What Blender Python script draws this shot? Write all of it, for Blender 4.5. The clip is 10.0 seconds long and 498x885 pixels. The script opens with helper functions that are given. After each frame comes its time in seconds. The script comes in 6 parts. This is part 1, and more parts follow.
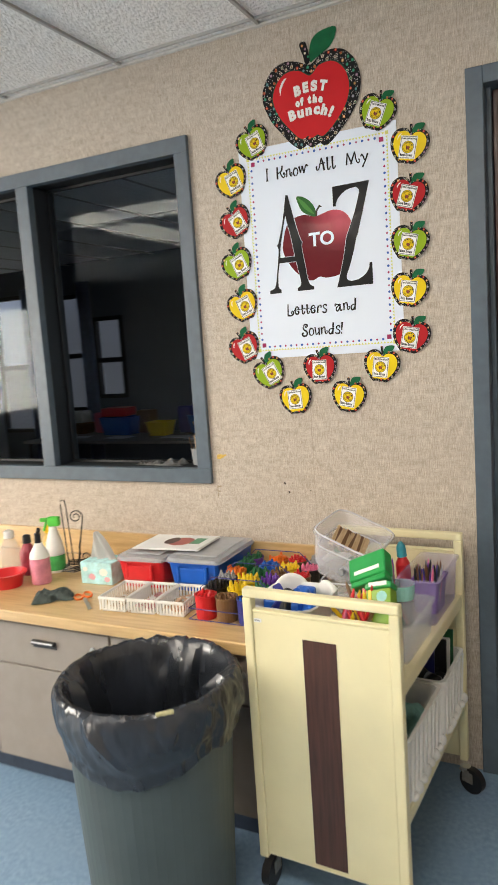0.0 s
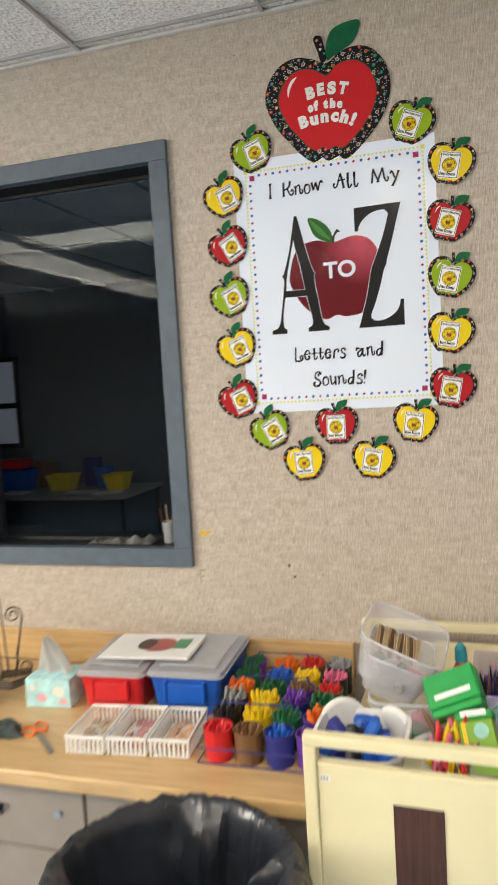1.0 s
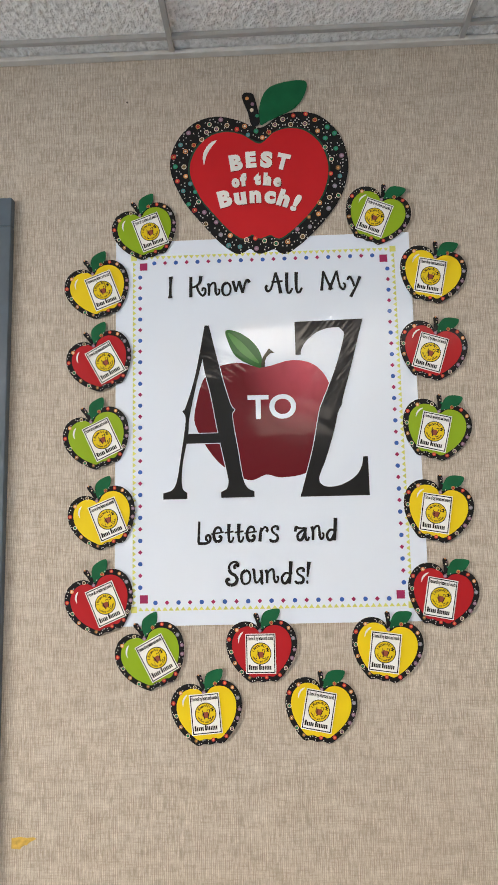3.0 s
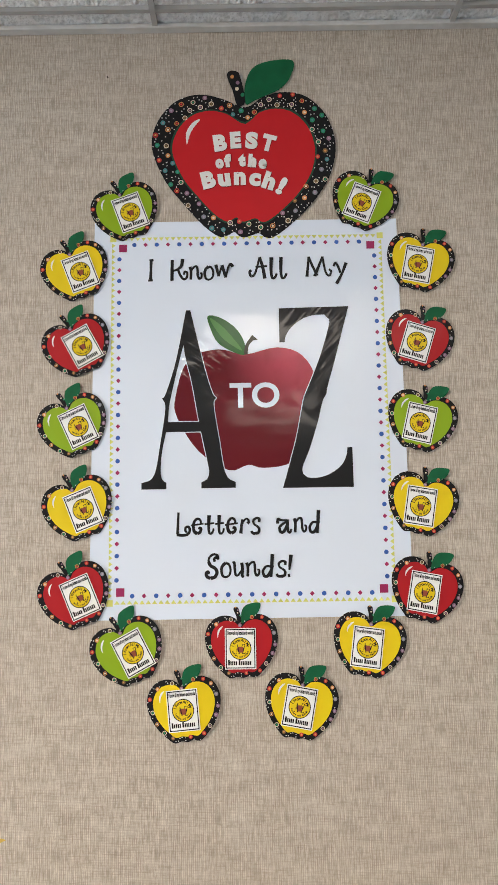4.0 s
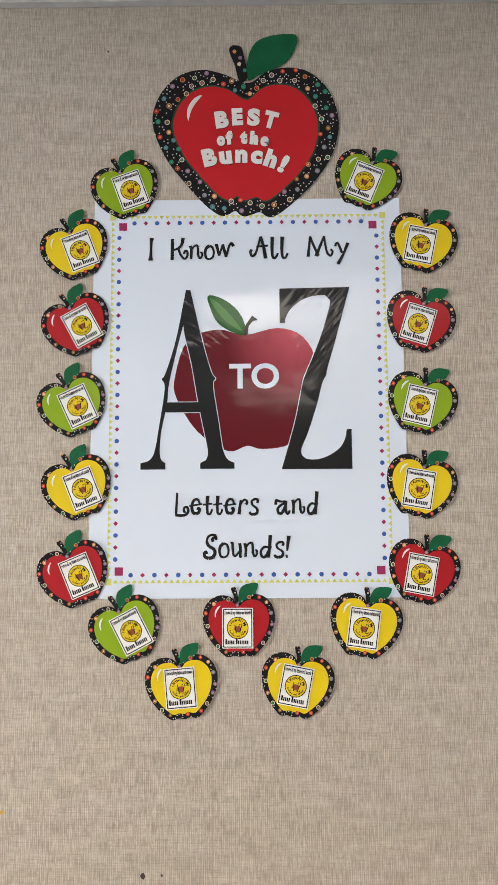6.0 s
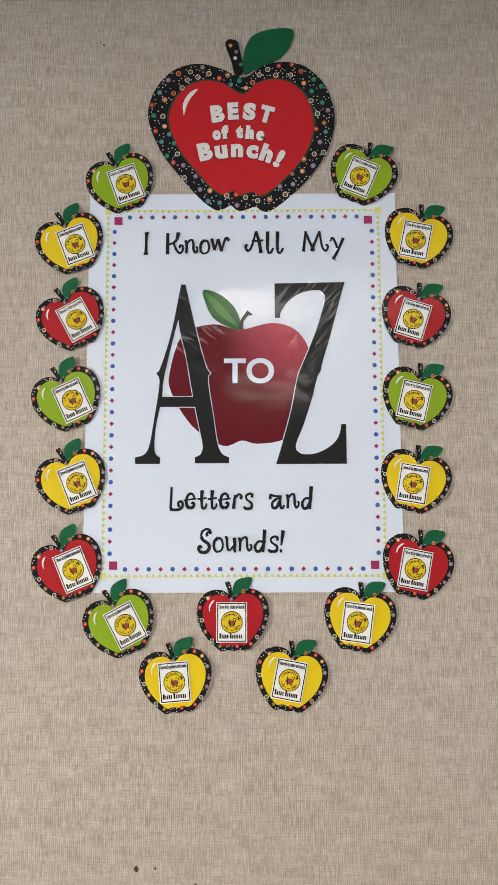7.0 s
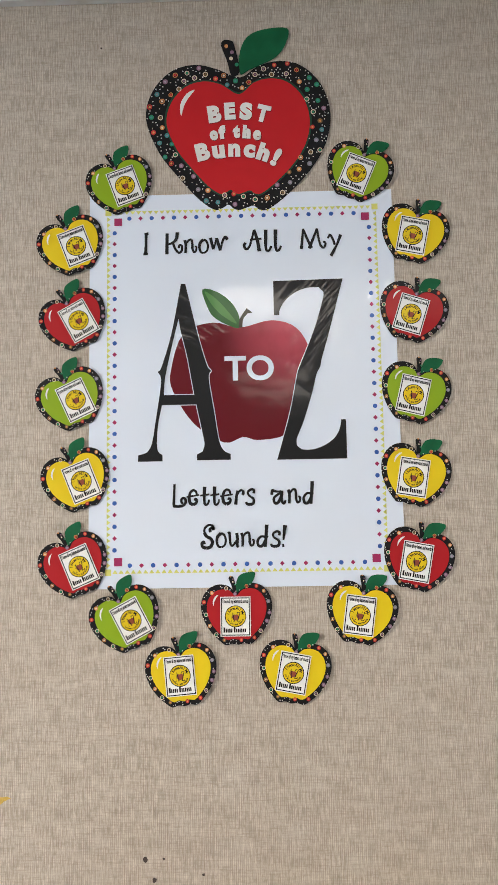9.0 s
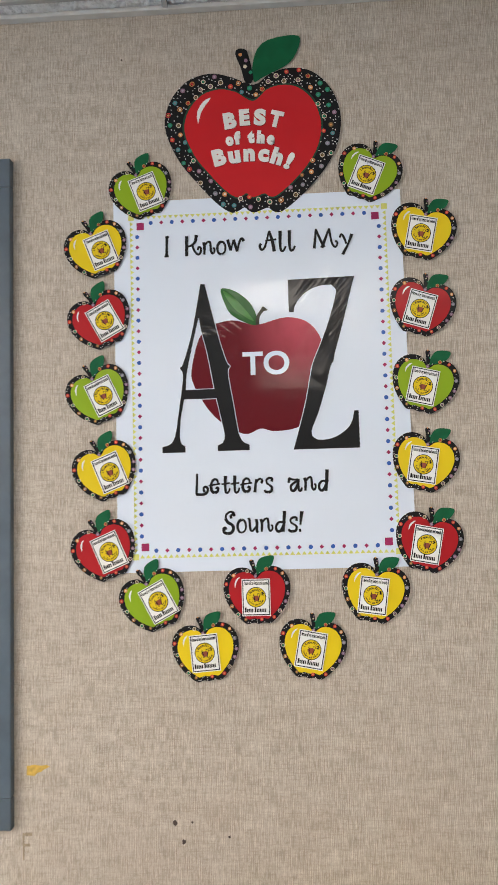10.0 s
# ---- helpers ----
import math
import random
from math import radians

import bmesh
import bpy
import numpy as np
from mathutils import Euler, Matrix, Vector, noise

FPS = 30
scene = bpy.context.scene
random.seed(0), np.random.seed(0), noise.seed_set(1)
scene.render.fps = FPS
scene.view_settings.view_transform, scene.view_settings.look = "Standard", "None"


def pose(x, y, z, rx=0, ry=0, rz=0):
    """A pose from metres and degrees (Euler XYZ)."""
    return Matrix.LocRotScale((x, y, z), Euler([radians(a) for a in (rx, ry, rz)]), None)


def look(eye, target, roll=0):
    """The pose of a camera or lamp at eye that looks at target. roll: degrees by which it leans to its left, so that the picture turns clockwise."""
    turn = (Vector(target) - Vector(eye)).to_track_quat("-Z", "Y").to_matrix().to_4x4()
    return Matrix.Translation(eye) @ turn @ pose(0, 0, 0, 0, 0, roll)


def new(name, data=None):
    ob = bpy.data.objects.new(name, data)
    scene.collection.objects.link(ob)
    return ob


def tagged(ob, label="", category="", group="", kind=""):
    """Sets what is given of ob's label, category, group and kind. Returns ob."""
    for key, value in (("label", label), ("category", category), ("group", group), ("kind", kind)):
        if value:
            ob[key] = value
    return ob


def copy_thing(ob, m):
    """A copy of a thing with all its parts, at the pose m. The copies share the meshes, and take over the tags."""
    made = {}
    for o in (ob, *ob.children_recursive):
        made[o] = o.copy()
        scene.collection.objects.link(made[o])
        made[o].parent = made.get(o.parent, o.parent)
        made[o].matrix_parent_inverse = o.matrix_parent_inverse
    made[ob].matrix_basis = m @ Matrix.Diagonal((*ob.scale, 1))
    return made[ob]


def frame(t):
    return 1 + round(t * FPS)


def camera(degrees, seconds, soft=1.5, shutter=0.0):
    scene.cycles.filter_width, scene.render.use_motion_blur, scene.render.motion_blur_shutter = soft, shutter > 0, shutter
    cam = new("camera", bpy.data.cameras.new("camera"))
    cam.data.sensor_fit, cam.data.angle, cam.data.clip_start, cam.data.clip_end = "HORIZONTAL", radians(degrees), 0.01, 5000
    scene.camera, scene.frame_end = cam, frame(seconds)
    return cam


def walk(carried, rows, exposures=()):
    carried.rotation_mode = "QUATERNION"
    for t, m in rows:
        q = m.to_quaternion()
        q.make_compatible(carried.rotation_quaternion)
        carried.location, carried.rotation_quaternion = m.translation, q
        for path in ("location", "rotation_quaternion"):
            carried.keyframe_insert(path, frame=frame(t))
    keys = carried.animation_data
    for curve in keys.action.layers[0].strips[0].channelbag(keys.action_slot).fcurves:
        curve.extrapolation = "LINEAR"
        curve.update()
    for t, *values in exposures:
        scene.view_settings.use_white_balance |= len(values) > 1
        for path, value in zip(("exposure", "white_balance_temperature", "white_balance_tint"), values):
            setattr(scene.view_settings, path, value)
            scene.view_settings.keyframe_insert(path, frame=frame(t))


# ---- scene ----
cam = camera(38.6, 10.0, shutter=0.55)
PATH = [
    (0, (0.936, -2.507, 1.578), (0.035, -0.74, 1.32), -3.9),
    (0.1, (0.858, -2.489, 1.573), (0.007, -0.697, 1.317), -3.8),
    (0.3, (0.72, -2.416, 1.565), (-0.044, -0.584, 1.319), -4.1),
    (0.5, (0.608, -2.354, 1.595), (-0.097, -0.497, 1.363), -4.4),
    (0.7, (0.494, -2.267, 1.622), (-0.177, -0.394, 1.417), -4.8),
    (1, (0.348, -2.164, 1.626), (-0.229, -0.255, 1.469), -3.4),
    (1.3, (0.234, -2.002, 1.63), (-0.182, -0.048, 1.533), -3.5),
    (1.5, (0.156, -1.929, 1.638), (-0.151, 0.047, 1.585), -3.1),
    (1.7, (0.169, -1.824, 1.63), (-0.114, 0.155, 1.663), -2.5),
    (2, (0.12, -1.698, 1.663), (-0.054, 0.287, 1.838), -2.1),
    (2.2, (0.1, -1.611, 1.689), (-0.047, 0.37, 1.924), -1.8),
    (3.3, (-0.002, -1.365, 1.687), (-0.050, 0.615, 1.980), -1.2),
    (3.5, (-0.003, -1.361, 1.681), (-0.038, 0.616, 1.978), -1.1),
    (4, (-0.003, -1.350, 1.686), (-0.001, 0.632, 1.954), -0.9),
    (4.5, (0.011, -1.351, 1.686), (0.002, 0.632, 1.949), -0.8),
    (5, (0.021, -1.347, 1.681), (-0.024, 0.637, 1.926), -0.4),
    (5.5, (0.015, -1.344, 1.685), (-0.028, 0.642, 1.916), -0.2),
    (5.7, (0.013, -1.347, 1.690), (-0.017, 0.641, 1.910), -0.3),
    (6.8, (0.008, -1.352, 1.687), (0.004, 0.637, 1.889), -0.3),
    (7, (0.014, -1.351, 1.686), (0.008, 0.639, 1.886), -0.2),
    (7.5, (0.023, -1.352, 1.688), (0.017, 0.638, 1.882), -0.4),
    (8, (0.028, -1.362, 1.687), (0.008, 0.628, 1.883), -0.6),
    (8.5, (0.028, -1.364, 1.685), (0.002, 0.626, 1.883), -0.8),
    (9, (0.033, -1.367, 1.683), (-0.004, 0.624, 1.875), -1.0),
    (9.5, (0.036, -1.390, 1.682), (-0.016, 0.602, 1.858), -1.3),
    (10, (0.042, -1.447, 1.683), (-0.056, 0.545, 1.841), -1.6),
]
walk(cam, [(t, look(eye, target, roll)) for t, eye, target, roll in PATH],
     [(0, 1.01, 6660, 10), (0.5, 1.08, 6640, 10), (1.0, 0.95, 6680, 10), (2.0, 0.97, 6660, 10), (3.3, 0.80, 6470, 12), (10, 0.76, 6350, 12)])

# ---- world and light ----
world = bpy.data.worlds.new("world")
scene.world = world
world.use_nodes = True
sky = world.node_tree.nodes.new("ShaderNodeTexSky")
sky.sky_type, sky.sun_disc = "NISHITA", False
sky.sun_elevation, sky.sun_rotation = radians(40), radians(250)
world.node_tree.links.new(sky.outputs[0], world.node_tree.nodes["Background"].inputs[0])
world.node_tree.nodes["Background"].inputs[1].default_value = 0.08

CEIL = 2.734          # ceiling height
TOP = 0.698           # worktop height
ROOM_L, ROOM_R, ROOM_B = -6.0, 2.6, -6.4    # the classroom's left, right and back walls


def area_lamp(name, m, sx, sy, watts, colour):
    data = bpy.data.lights.new(name, "AREA")
    data.shape, data.size, data.size_y, data.energy, data.color = "RECTANGLE", sx, sy, watts, colour
    ob = new(name, data)
    ob.matrix_world = m
    return ob


# unseen fill lamp added at the left wall to brighten wall and ceiling
area_lamp("side_fill_light", pose(ROOM_L + 0.06, -3.90, 1.65, 0, -90, 0), 1.3, 2.9, 125, (1.0, 0.94, 0.84))


# ---- materials ----
def mat(name, colour, rough=0.5, metal=0.0, spec=0.5, vary=0.0, scale=30.0, bump=0.0, bump_scale=200.0,
        coat=0.0, transmission=0.0, alpha=1.0, stretch=(1, 1, 1), emit=0.0, coat_rough=0.1):
    m = bpy.data.materials.new(name)
    m.use_nodes = True
    nt = m.node_tree
    b = nt.nodes["Principled BSDF"]
    b.inputs["Base Color"].default_value = (*colour, 1)
    b.inputs["Roughness"].default_value = rough
    b.inputs["Metallic"].default_value = metal
    b.inputs["Specular IOR Level"].default_value = spec
    b.inputs["Coat Weight"].default_value = coat
    b.inputs["Coat Roughness"].default_value = coat_rough
    b.inputs["Transmission Weight"].default_value = transmission
    b.inputs["Alpha"].default_value = alpha
    if emit:
        b.inputs["Emission Color"].default_value = (*colour, 1)
        b.inputs["Emission Strength"].default_value = emit
    if vary or bump:
        co = nt.nodes.new("ShaderNodeNewGeometry")
        mp = nt.nodes.new("ShaderNodeMapping")
        mp.inputs["Scale"].default_value = stretch
        nt.links.new(co.outputs["Position"], mp.inputs[0])
    if vary:
        n = nt.nodes.new("ShaderNodeTexNoise")
        n.inputs["Scale"].default_value, n.inputs["Detail"].default_value = scale, 6
        nt.links.new(mp.outputs[0], n.inputs["Vector"])
        r = nt.nodes.new("ShaderNodeMapRange")
        r.inputs["From Min"].default_value, r.inputs["From Max"].default_value = 0.3, 0.7
        r.inputs["To Min"].default_value, r.inputs["To Max"].default_value = 1 - vary, 1 + vary
        nt.links.new(n.outputs["Fac"], r.inputs["Value"])
        mx = nt.nodes.new("ShaderNodeVectorMath")
        mx.operation = "SCALE"
        mx.inputs[0].default_value = colour
        nt.links.new(r.outputs[0], mx.inputs["Scale"])
        nt.links.new(mx.outputs[0], b.inputs["Base Color"])
    if bump:
        n2 = nt.nodes.new("ShaderNodeTexNoise")
        n2.inputs["Scale"].default_value, n2.inputs["Detail"].default_value = bump_scale, 4
        nt.links.new(mp.outputs[0], n2.inputs["Vector"])
        bp = nt.nodes.new("ShaderNodeBump")
        bp.inputs["Strength"].default_value, bp.inputs["Distance"].default_value = bump, 0.01
        nt.links.new(n2.outputs["Fac"], bp.inputs["Height"])
        nt.links.new(bp.outputs[0], b.inputs["Normal"])
    return m


def noise_node(nt, vec, scale, stretch, detail=4.0):
    mp = nt.nodes.new("ShaderNodeMapping")
    mp.inputs["Scale"].default_value = stretch
    nt.links.new(vec, mp.inputs[0])
    n = nt.nodes.new("ShaderNodeTexNoise")
    n.inputs["Scale"].default_value, n.inputs["Detail"].default_value = scale, detail
    nt.links.new(mp.outputs[0], n.inputs["Vector"])
    return n.outputs["Fac"]


def blend(nt, a, b, fac, kind="MIX"):
    mx = nt.nodes.new("ShaderNodeMix")
    mx.data_type, mx.blend_type = "RGBA", kind
    for sock, v in ((mx.inputs[0], fac), (mx.inputs[6], a), (mx.inputs[7], b)):
        if isinstance(v, (tuple, list, float, int)):
            sock.default_value = v
        else:
            nt.links.new(v, sock)
    return mx.outputs[2]


def ramp(nt, value, lo, hi, a=0.0, b=1.0):
    r = nt.nodes.new("ShaderNodeMapRange")
    for k, v in (("From Min", lo), ("From Max", hi), ("To Min", a), ("To Max", b)):
        r.inputs[k].default_value = v
    nt.links.new(value, r.inputs["Value"])
    return r.outputs[0]


def vinyl_wall():
    """Beige fabric-backed vinyl: fine upright threads, short cross threads, blotches."""
    m = bpy.data.materials.new("woven_vinyl_wallcovering")
    m.use_nodes = True
    nt = m.node_tree
    b = nt.nodes["Principled BSDF"]
    pos = nt.nodes.new("ShaderNodeNewGeometry").outputs["Position"]

    def threads(direction, pitch, seed):
        """Regular threads whose thickness wanders."""
        w = nt.nodes.new("ShaderNodeTexWave")
        w.wave_type, w.bands_direction = "BANDS", direction
        for k, v in (("Scale", 0.314 / pitch), ("Distortion", 2.2), ("Detail", 3.0), ("Detail Scale", 0.9), ("Phase Offset", seed)):
            w.inputs[k].default_value = v
        nt.links.new(pos, w.inputs["Vector"])
        return w.outputs["Fac"]
    warp, weft = threads("X", 0.0036, 0.0), threads("Z", 0.0026, 1.3)
    slub = noise_node(nt, pos, 1.0, (430, 430, 34), 4)
    cross = noise_node(nt, pos, 1.0, (34, 34, 430), 4)
    fleck = noise_node(nt, pos, 1.0, (260, 260, 120), 3)
    patch = noise_node(nt, pos, 1.0, (40, 40, 26), 5)
    level = noise_node(nt, pos, 1.0, (13, 13, 62), 4)
    blot = noise_node(nt, pos, 2.2, (1, 1, 1), 5)
    c = blend(nt, (0.40, 0.338, 0.272, 1), (0.71, 0.632, 0.548, 1), ramp(nt, slub, 0.35, 0.65))
    c = blend(nt, c, (0.80, 0.735, 0.655, 1), ramp(nt, patch, 0.44, 0.70, 0.0, 0.22))
    c = blend(nt, c, (0.345, 0.285, 0.225, 1), ramp(nt, patch, 0.50, 0.30, 0.0, 0.07))
    c = blend(nt, c, (0.30, 0.245, 0.19, 1), ramp(nt, fleck, 0.51, 0.66, 0, 0.44))
    c = blend(nt, c, (0.33, 0.27, 0.21, 1), ramp(nt, cross, 0.50, 0.66, 0, 0.44))
    c = blend(nt, c, (0.80, 0.74, 0.66, 1), ramp(nt, level, 0.46, 0.70, 0.0, 0.30))
    bare = blend(nt, c, (0.25, 0.20, 0.155, 1), ramp(nt, warp, 0.40, 0.05, 0.0, 0.62))
    c = blend(nt, c, bare, ramp(nt, patch, 0.70, 0.36, 0.42, 0.74))
    c = blend(nt, (0.35, 0.29, 0.23, 1), c, ramp(nt, weft, 0.05, 0.50, 0.80, 1.0))
    c = blend(nt, c, (0.465, 0.385, 0.32, 1), ramp(nt, blot, 0.45, 0.75, 0, 0.25))
    nt.links.new(c, b.inputs["Base Color"])
    b.inputs["Roughness"].default_value = 0.62
    b.inputs["Specular IOR Level"].default_value = 0.3
    bp = nt.nodes.new("ShaderNodeBump")
    bp.inputs["Strength"].default_value, bp.inputs["Distance"].default_value = 0.3, 0.0012
    nt.links.new(blend(nt, warp, weft, 0.45), bp.inputs["Height"])
    nt.links.new(bp.outputs[0], b.inputs["Normal"])
    return m


def wood(name, dark, light, rough=0.35, along=(1, 14, 14), scale=6.0, coat=0.2):
    m = bpy.data.materials.new(name)
    m.use_nodes = True
    nt = m.node_tree
    b = nt.nodes["Principled BSDF"]
    pos = nt.nodes.new("ShaderNodeNewGeometry").outputs["Position"]
    grain = noise_node(nt, pos, scale, along, 6)
    fine = noise_node(nt, pos, scale * 9, along, 3)
    c = blend(nt, (*dark, 1), (*light, 1), ramp(nt, grain, 0.32, 0.68))
    c = blend(nt, c, (*dark, 1), ramp(nt, fine, 0.5, 0.75, 0, 0.4))
    nt.links.new(c, b.inputs["Base Color"])
    b.inputs["Roughness"].default_value = rough
    b.inputs["Coat Weight"].default_value = coat
    b.inputs["Coat Roughness"].default_value = 0.25
    return m


def tile_material():
    """Off-white fissured mineral-fibre ceiling tile."""
    m = bpy.data.materials.new("ceiling_tile")
    m.use_nodes = True
    nt = m.node_tree
    b = nt.nodes["Principled BSDF"]
    pos = nt.nodes.new("ShaderNodeNewGeometry").outputs["Position"]
    rough = noise_node(nt, pos, 105, (1, 0.75, 1), 2)
    big = noise_node(nt, pos, 3, (1, 1, 1), 4)
    c = blend(nt, (0.76, 0.755, 0.75, 1), (0.97, 0.965, 0.96, 1), ramp(nt, rough, 0.36, 0.54))
    c = blend(nt, c, (0.82, 0.80, 0.78, 1), ramp(nt, big, 0.5, 0.75, 0, 0.4))
    nt.links.new(c, b.inputs["Base Color"])
    b.inputs["Roughness"].default_value = 0.9
    bp = nt.nodes.new("ShaderNodeBump")
    bp.inputs["Strength"].default_value, bp.inputs["Distance"].default_value = 1.0, 0.012
    nt.links.new(rough, bp.inputs["Height"])
    nt.links.new(bp.outputs[0], b.inputs["Normal"])
    return m


def floor_material():
    m = bpy.data.materials.new("blue_mottled_vinyl_floor")
    m.use_nodes = True
    nt = m.node_tree
    b = nt.nodes["Principled BSDF"]
    pos = nt.nodes.new("ShaderNodeNewGeometry").outputs["Position"]
    fine = noise_node(nt, pos, 60, (1, 1, 1), 5)
    big = noise_node(nt, pos, 7, (1, 1, 1), 5)
    c = blend(nt, (0.15, 0.245, 0.37, 1), (0.215, 0.325, 0.455, 1), ramp(nt, fine, 0.35, 0.65))
    c = blend(nt, c, (0.19, 0.295, 0.425, 1), ramp(nt, big, 0.4, 0.7, 0, 0.6))
    nt.links.new(c, b.inputs["Base Color"])
    nt.links.new(ramp(nt, big, 0.3, 0.7, 0.28, 0.45), b.inputs["Roughness"])
    return m


def laminated(name, colour, rough=0.40, coat=0.45, patch=None):
    """Print under a laminating film that has long shallow wrinkles."""
    m = bpy.data.materials.new(name)
    m.use_nodes = True
    nt = m.node_tree
    b = nt.nodes["Principled BSDF"]
    pos = nt.nodes.new("ShaderNodeNewGeometry").outputs["Position"]
    b.inputs["Base Color"].default_value = (*colour, 1)
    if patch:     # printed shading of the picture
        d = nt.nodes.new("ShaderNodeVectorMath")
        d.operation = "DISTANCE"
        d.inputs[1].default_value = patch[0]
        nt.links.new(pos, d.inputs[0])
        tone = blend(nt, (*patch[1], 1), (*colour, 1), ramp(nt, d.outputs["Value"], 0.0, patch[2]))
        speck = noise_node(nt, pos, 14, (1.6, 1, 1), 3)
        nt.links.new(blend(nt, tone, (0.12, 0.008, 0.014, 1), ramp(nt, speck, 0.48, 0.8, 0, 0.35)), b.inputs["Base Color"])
    b.inputs["Roughness"].default_value = rough
    b.inputs["Specular IOR Level"].default_value = 0.12
    b.inputs["Coat Weight"].default_value = coat
    b.inputs["Coat Roughness"].default_value = 0.09
    def maths(kind, a, b):
        q = nt.nodes.new("ShaderNodeMath")
        q.operation = kind
        nt.links.new(a, q.inputs[0])
        nt.links.new(b, q.inputs[1])
        return q.outputs[0]
    height = ramp(nt, noise_node(nt, pos, 1.0, (5.0, 5.0, 9.0), 2.0), 0.0, 1.0, 0.0, 0.22)
    # two fans of creases, one at each side of the picture
    for middle, reach, angle in (((-0.20, 0, 2.05), 0.17, -38), ((0.24, 0, 2.06), 0.19, 50)):
        turn = nt.nodes.new("ShaderNodeMapping")
        turn.inputs["Rotation"].default_value = (0, radians(angle), 0)
        nt.links.new(pos, turn.inputs[0])
        fine = noise_node(nt, turn.outputs[0], 1.0, (5, 5, 58), 1.5)
        d = nt.nodes.new("ShaderNodeVectorMath")
        d.operation = "DISTANCE"
        d.inputs[1].default_value = middle
        nt.links.new(pos, d.inputs[0])
        height = maths("ADD", height, maths("MULTIPLY", fine, ramp(nt, d.outputs["Value"], 0.15 * reach, reach, 0.85, 0.0)))
    bp = nt.nodes.new("ShaderNodeBump")
    bp.inputs["Strength"].default_value, bp.inputs["Distance"].default_value = 0.70, 0.010
    nt.links.new(height, bp.inputs["Height"])
    nt.links.new(bp.outputs[0], b.inputs["Coat Normal"])
    return m


def crumpled_film(name, colour):
    """Thin plastic film with sharp small creases at two sizes."""
    m = bpy.data.materials.new(name)
    m.use_nodes = True
    nt = m.node_tree
    b = nt.nodes["Principled BSDF"]
    pos = nt.nodes.new("ShaderNodeNewGeometry").outputs["Position"]
    tone = noise_node(nt, pos, 7, (1, 1, 0.6), 4)
    nt.links.new(blend(nt, (*colour, 1), (colour[0] * 1.7, colour[1] * 1.7, colour[2] * 1.75, 1), ramp(nt, tone, 0.4, 0.7)), b.inputs["Base Color"])
    b.inputs["Roughness"].default_value = 0.25
    b.inputs["Specular IOR Level"].default_value = 0.7

    def ridge(scale, stretch):
        n = noise_node(nt, pos, scale, stretch, 2)
        s = nt.nodes.new("ShaderNodeMath")
        s.operation = "SUBTRACT"
        s.inputs[1].default_value = 0.5
        nt.links.new(n, s.inputs[0])
        a = nt.nodes.new("ShaderNodeMath")
        a.operation = "ABSOLUTE"
        nt.links.new(s.outputs[0], a.inputs[0])
        return a.outputs[0]
    bp = nt.nodes.new("ShaderNodeBump")
    bp.inputs["Strength"].default_value, bp.inputs["Distance"].default_value = 0.40, 0.050
    nt.links.new(ridge(6.5, (1, 1, 0.45)), bp.inputs["Height"])
    b2 = nt.nodes.new("ShaderNodeBump")
    b2.inputs["Strength"].default_value, b2.inputs["Distance"].default_value = 0.40, 0.012
    nt.links.new(ridge(24, (1, 1, 0.45)), b2.inputs["Height"])
    nt.links.new(bp.outputs[0], b2.inputs["Normal"])
    nt.links.new(b2.outputs[0], b.inputs["Normal"])
    return m


VINYL = vinyl_wall()
TILE = tile_material()
FLOOR = floor_material()
PAINT = mat("painted_plaster", (0.62, 0.56, 0.48), 0.7, vary=0.06, scale=8, bump=0.1)
BACKWALL = mat("taupe_plaster", (0.27, 0.252, 0.228), 0.7, vary=0.06, scale=8, bump=0.1)
GRID = mat("grey_white_grid_steel", (0.42, 0.41, 0.40), 0.5, vary=0.06)
TRIM = mat("pale_grey_wall_angle", (0.60, 0.58, 0.56), 0.5, vary=0.08)
GAP = mat("shadow_gap", (0.06, 0.055, 0.05), 0.8)
FRAME = mat("slate_blue_enamel", (0.090, 0.120, 0.152), 0.42, vary=0.10, scale=25, bump=0.06, bump_scale=90)
# the frame's enamel darkened: shade of the deep recess is in this colour
INNERF = mat("shaded_slate_enamel", (0.0075, 0.0095, 0.013), 0.5, vary=0.1, scale=25)
GLASS = mat("window_glass", (0.82, 0.90, 0.97), 0.0, transmission=1.0)
GLASS.node_tree.nodes["Principled BSDF"].inputs["IOR"].default_value = 1.16
GASKET = mat("black_rubber", (0.015, 0.015, 0.017), 0.6)
DOORWOOD = wood("dark_red_brown_door", (0.05, 0.016, 0.014), (0.085, 0.03, 0.024), 0.4, (14, 14, 1))
BUTCHER = wood("maple_laminate", (0.50, 0.325, 0.140), (0.66, 0.455, 0.220), 0.28, (1.2, 12, 12), 5.0, 0.35)
CABINET = mat("taupe_laminate", (0.285, 0.245, 0.212), 0.5, vary=0.05, scale=20, bump=0.03)
KICK = mat("dark_blue_vinyl_base", (0.03, 0.045, 0.075), 0.45, vary=0.15)
BLACKM = mat("black_metal", (0.012, 0.012, 0.013), 0.3, vary=0.1, spec=0.6)
CHROME = mat("dull_steel", (0.5, 0.5, 0.5), 0.28, 1.0, vary=0.08)
CREAM = mat("cream_enamel", (0.80, 0.73, 0.462), 0.38, vary=0.035, scale=9, bump=0.05, bump_scale=160, coat=0.15)
BROWNLAM = wood("brown_wood_grain_laminate", (0.052, 0.021, 0.014), (0.098, 0.040, 0.027), 0.4, (12, 12, 0.8), 8.0, 0.1)
LINER = crumpled_film("black_bin_liner", (0.015, 0.018, 0.024))
CAN = mat("grey_green_plastic", (0.066, 0.086, 0.088), 0.5, vary=0.08, scale=6, bump=0.05, bump_scale=300)
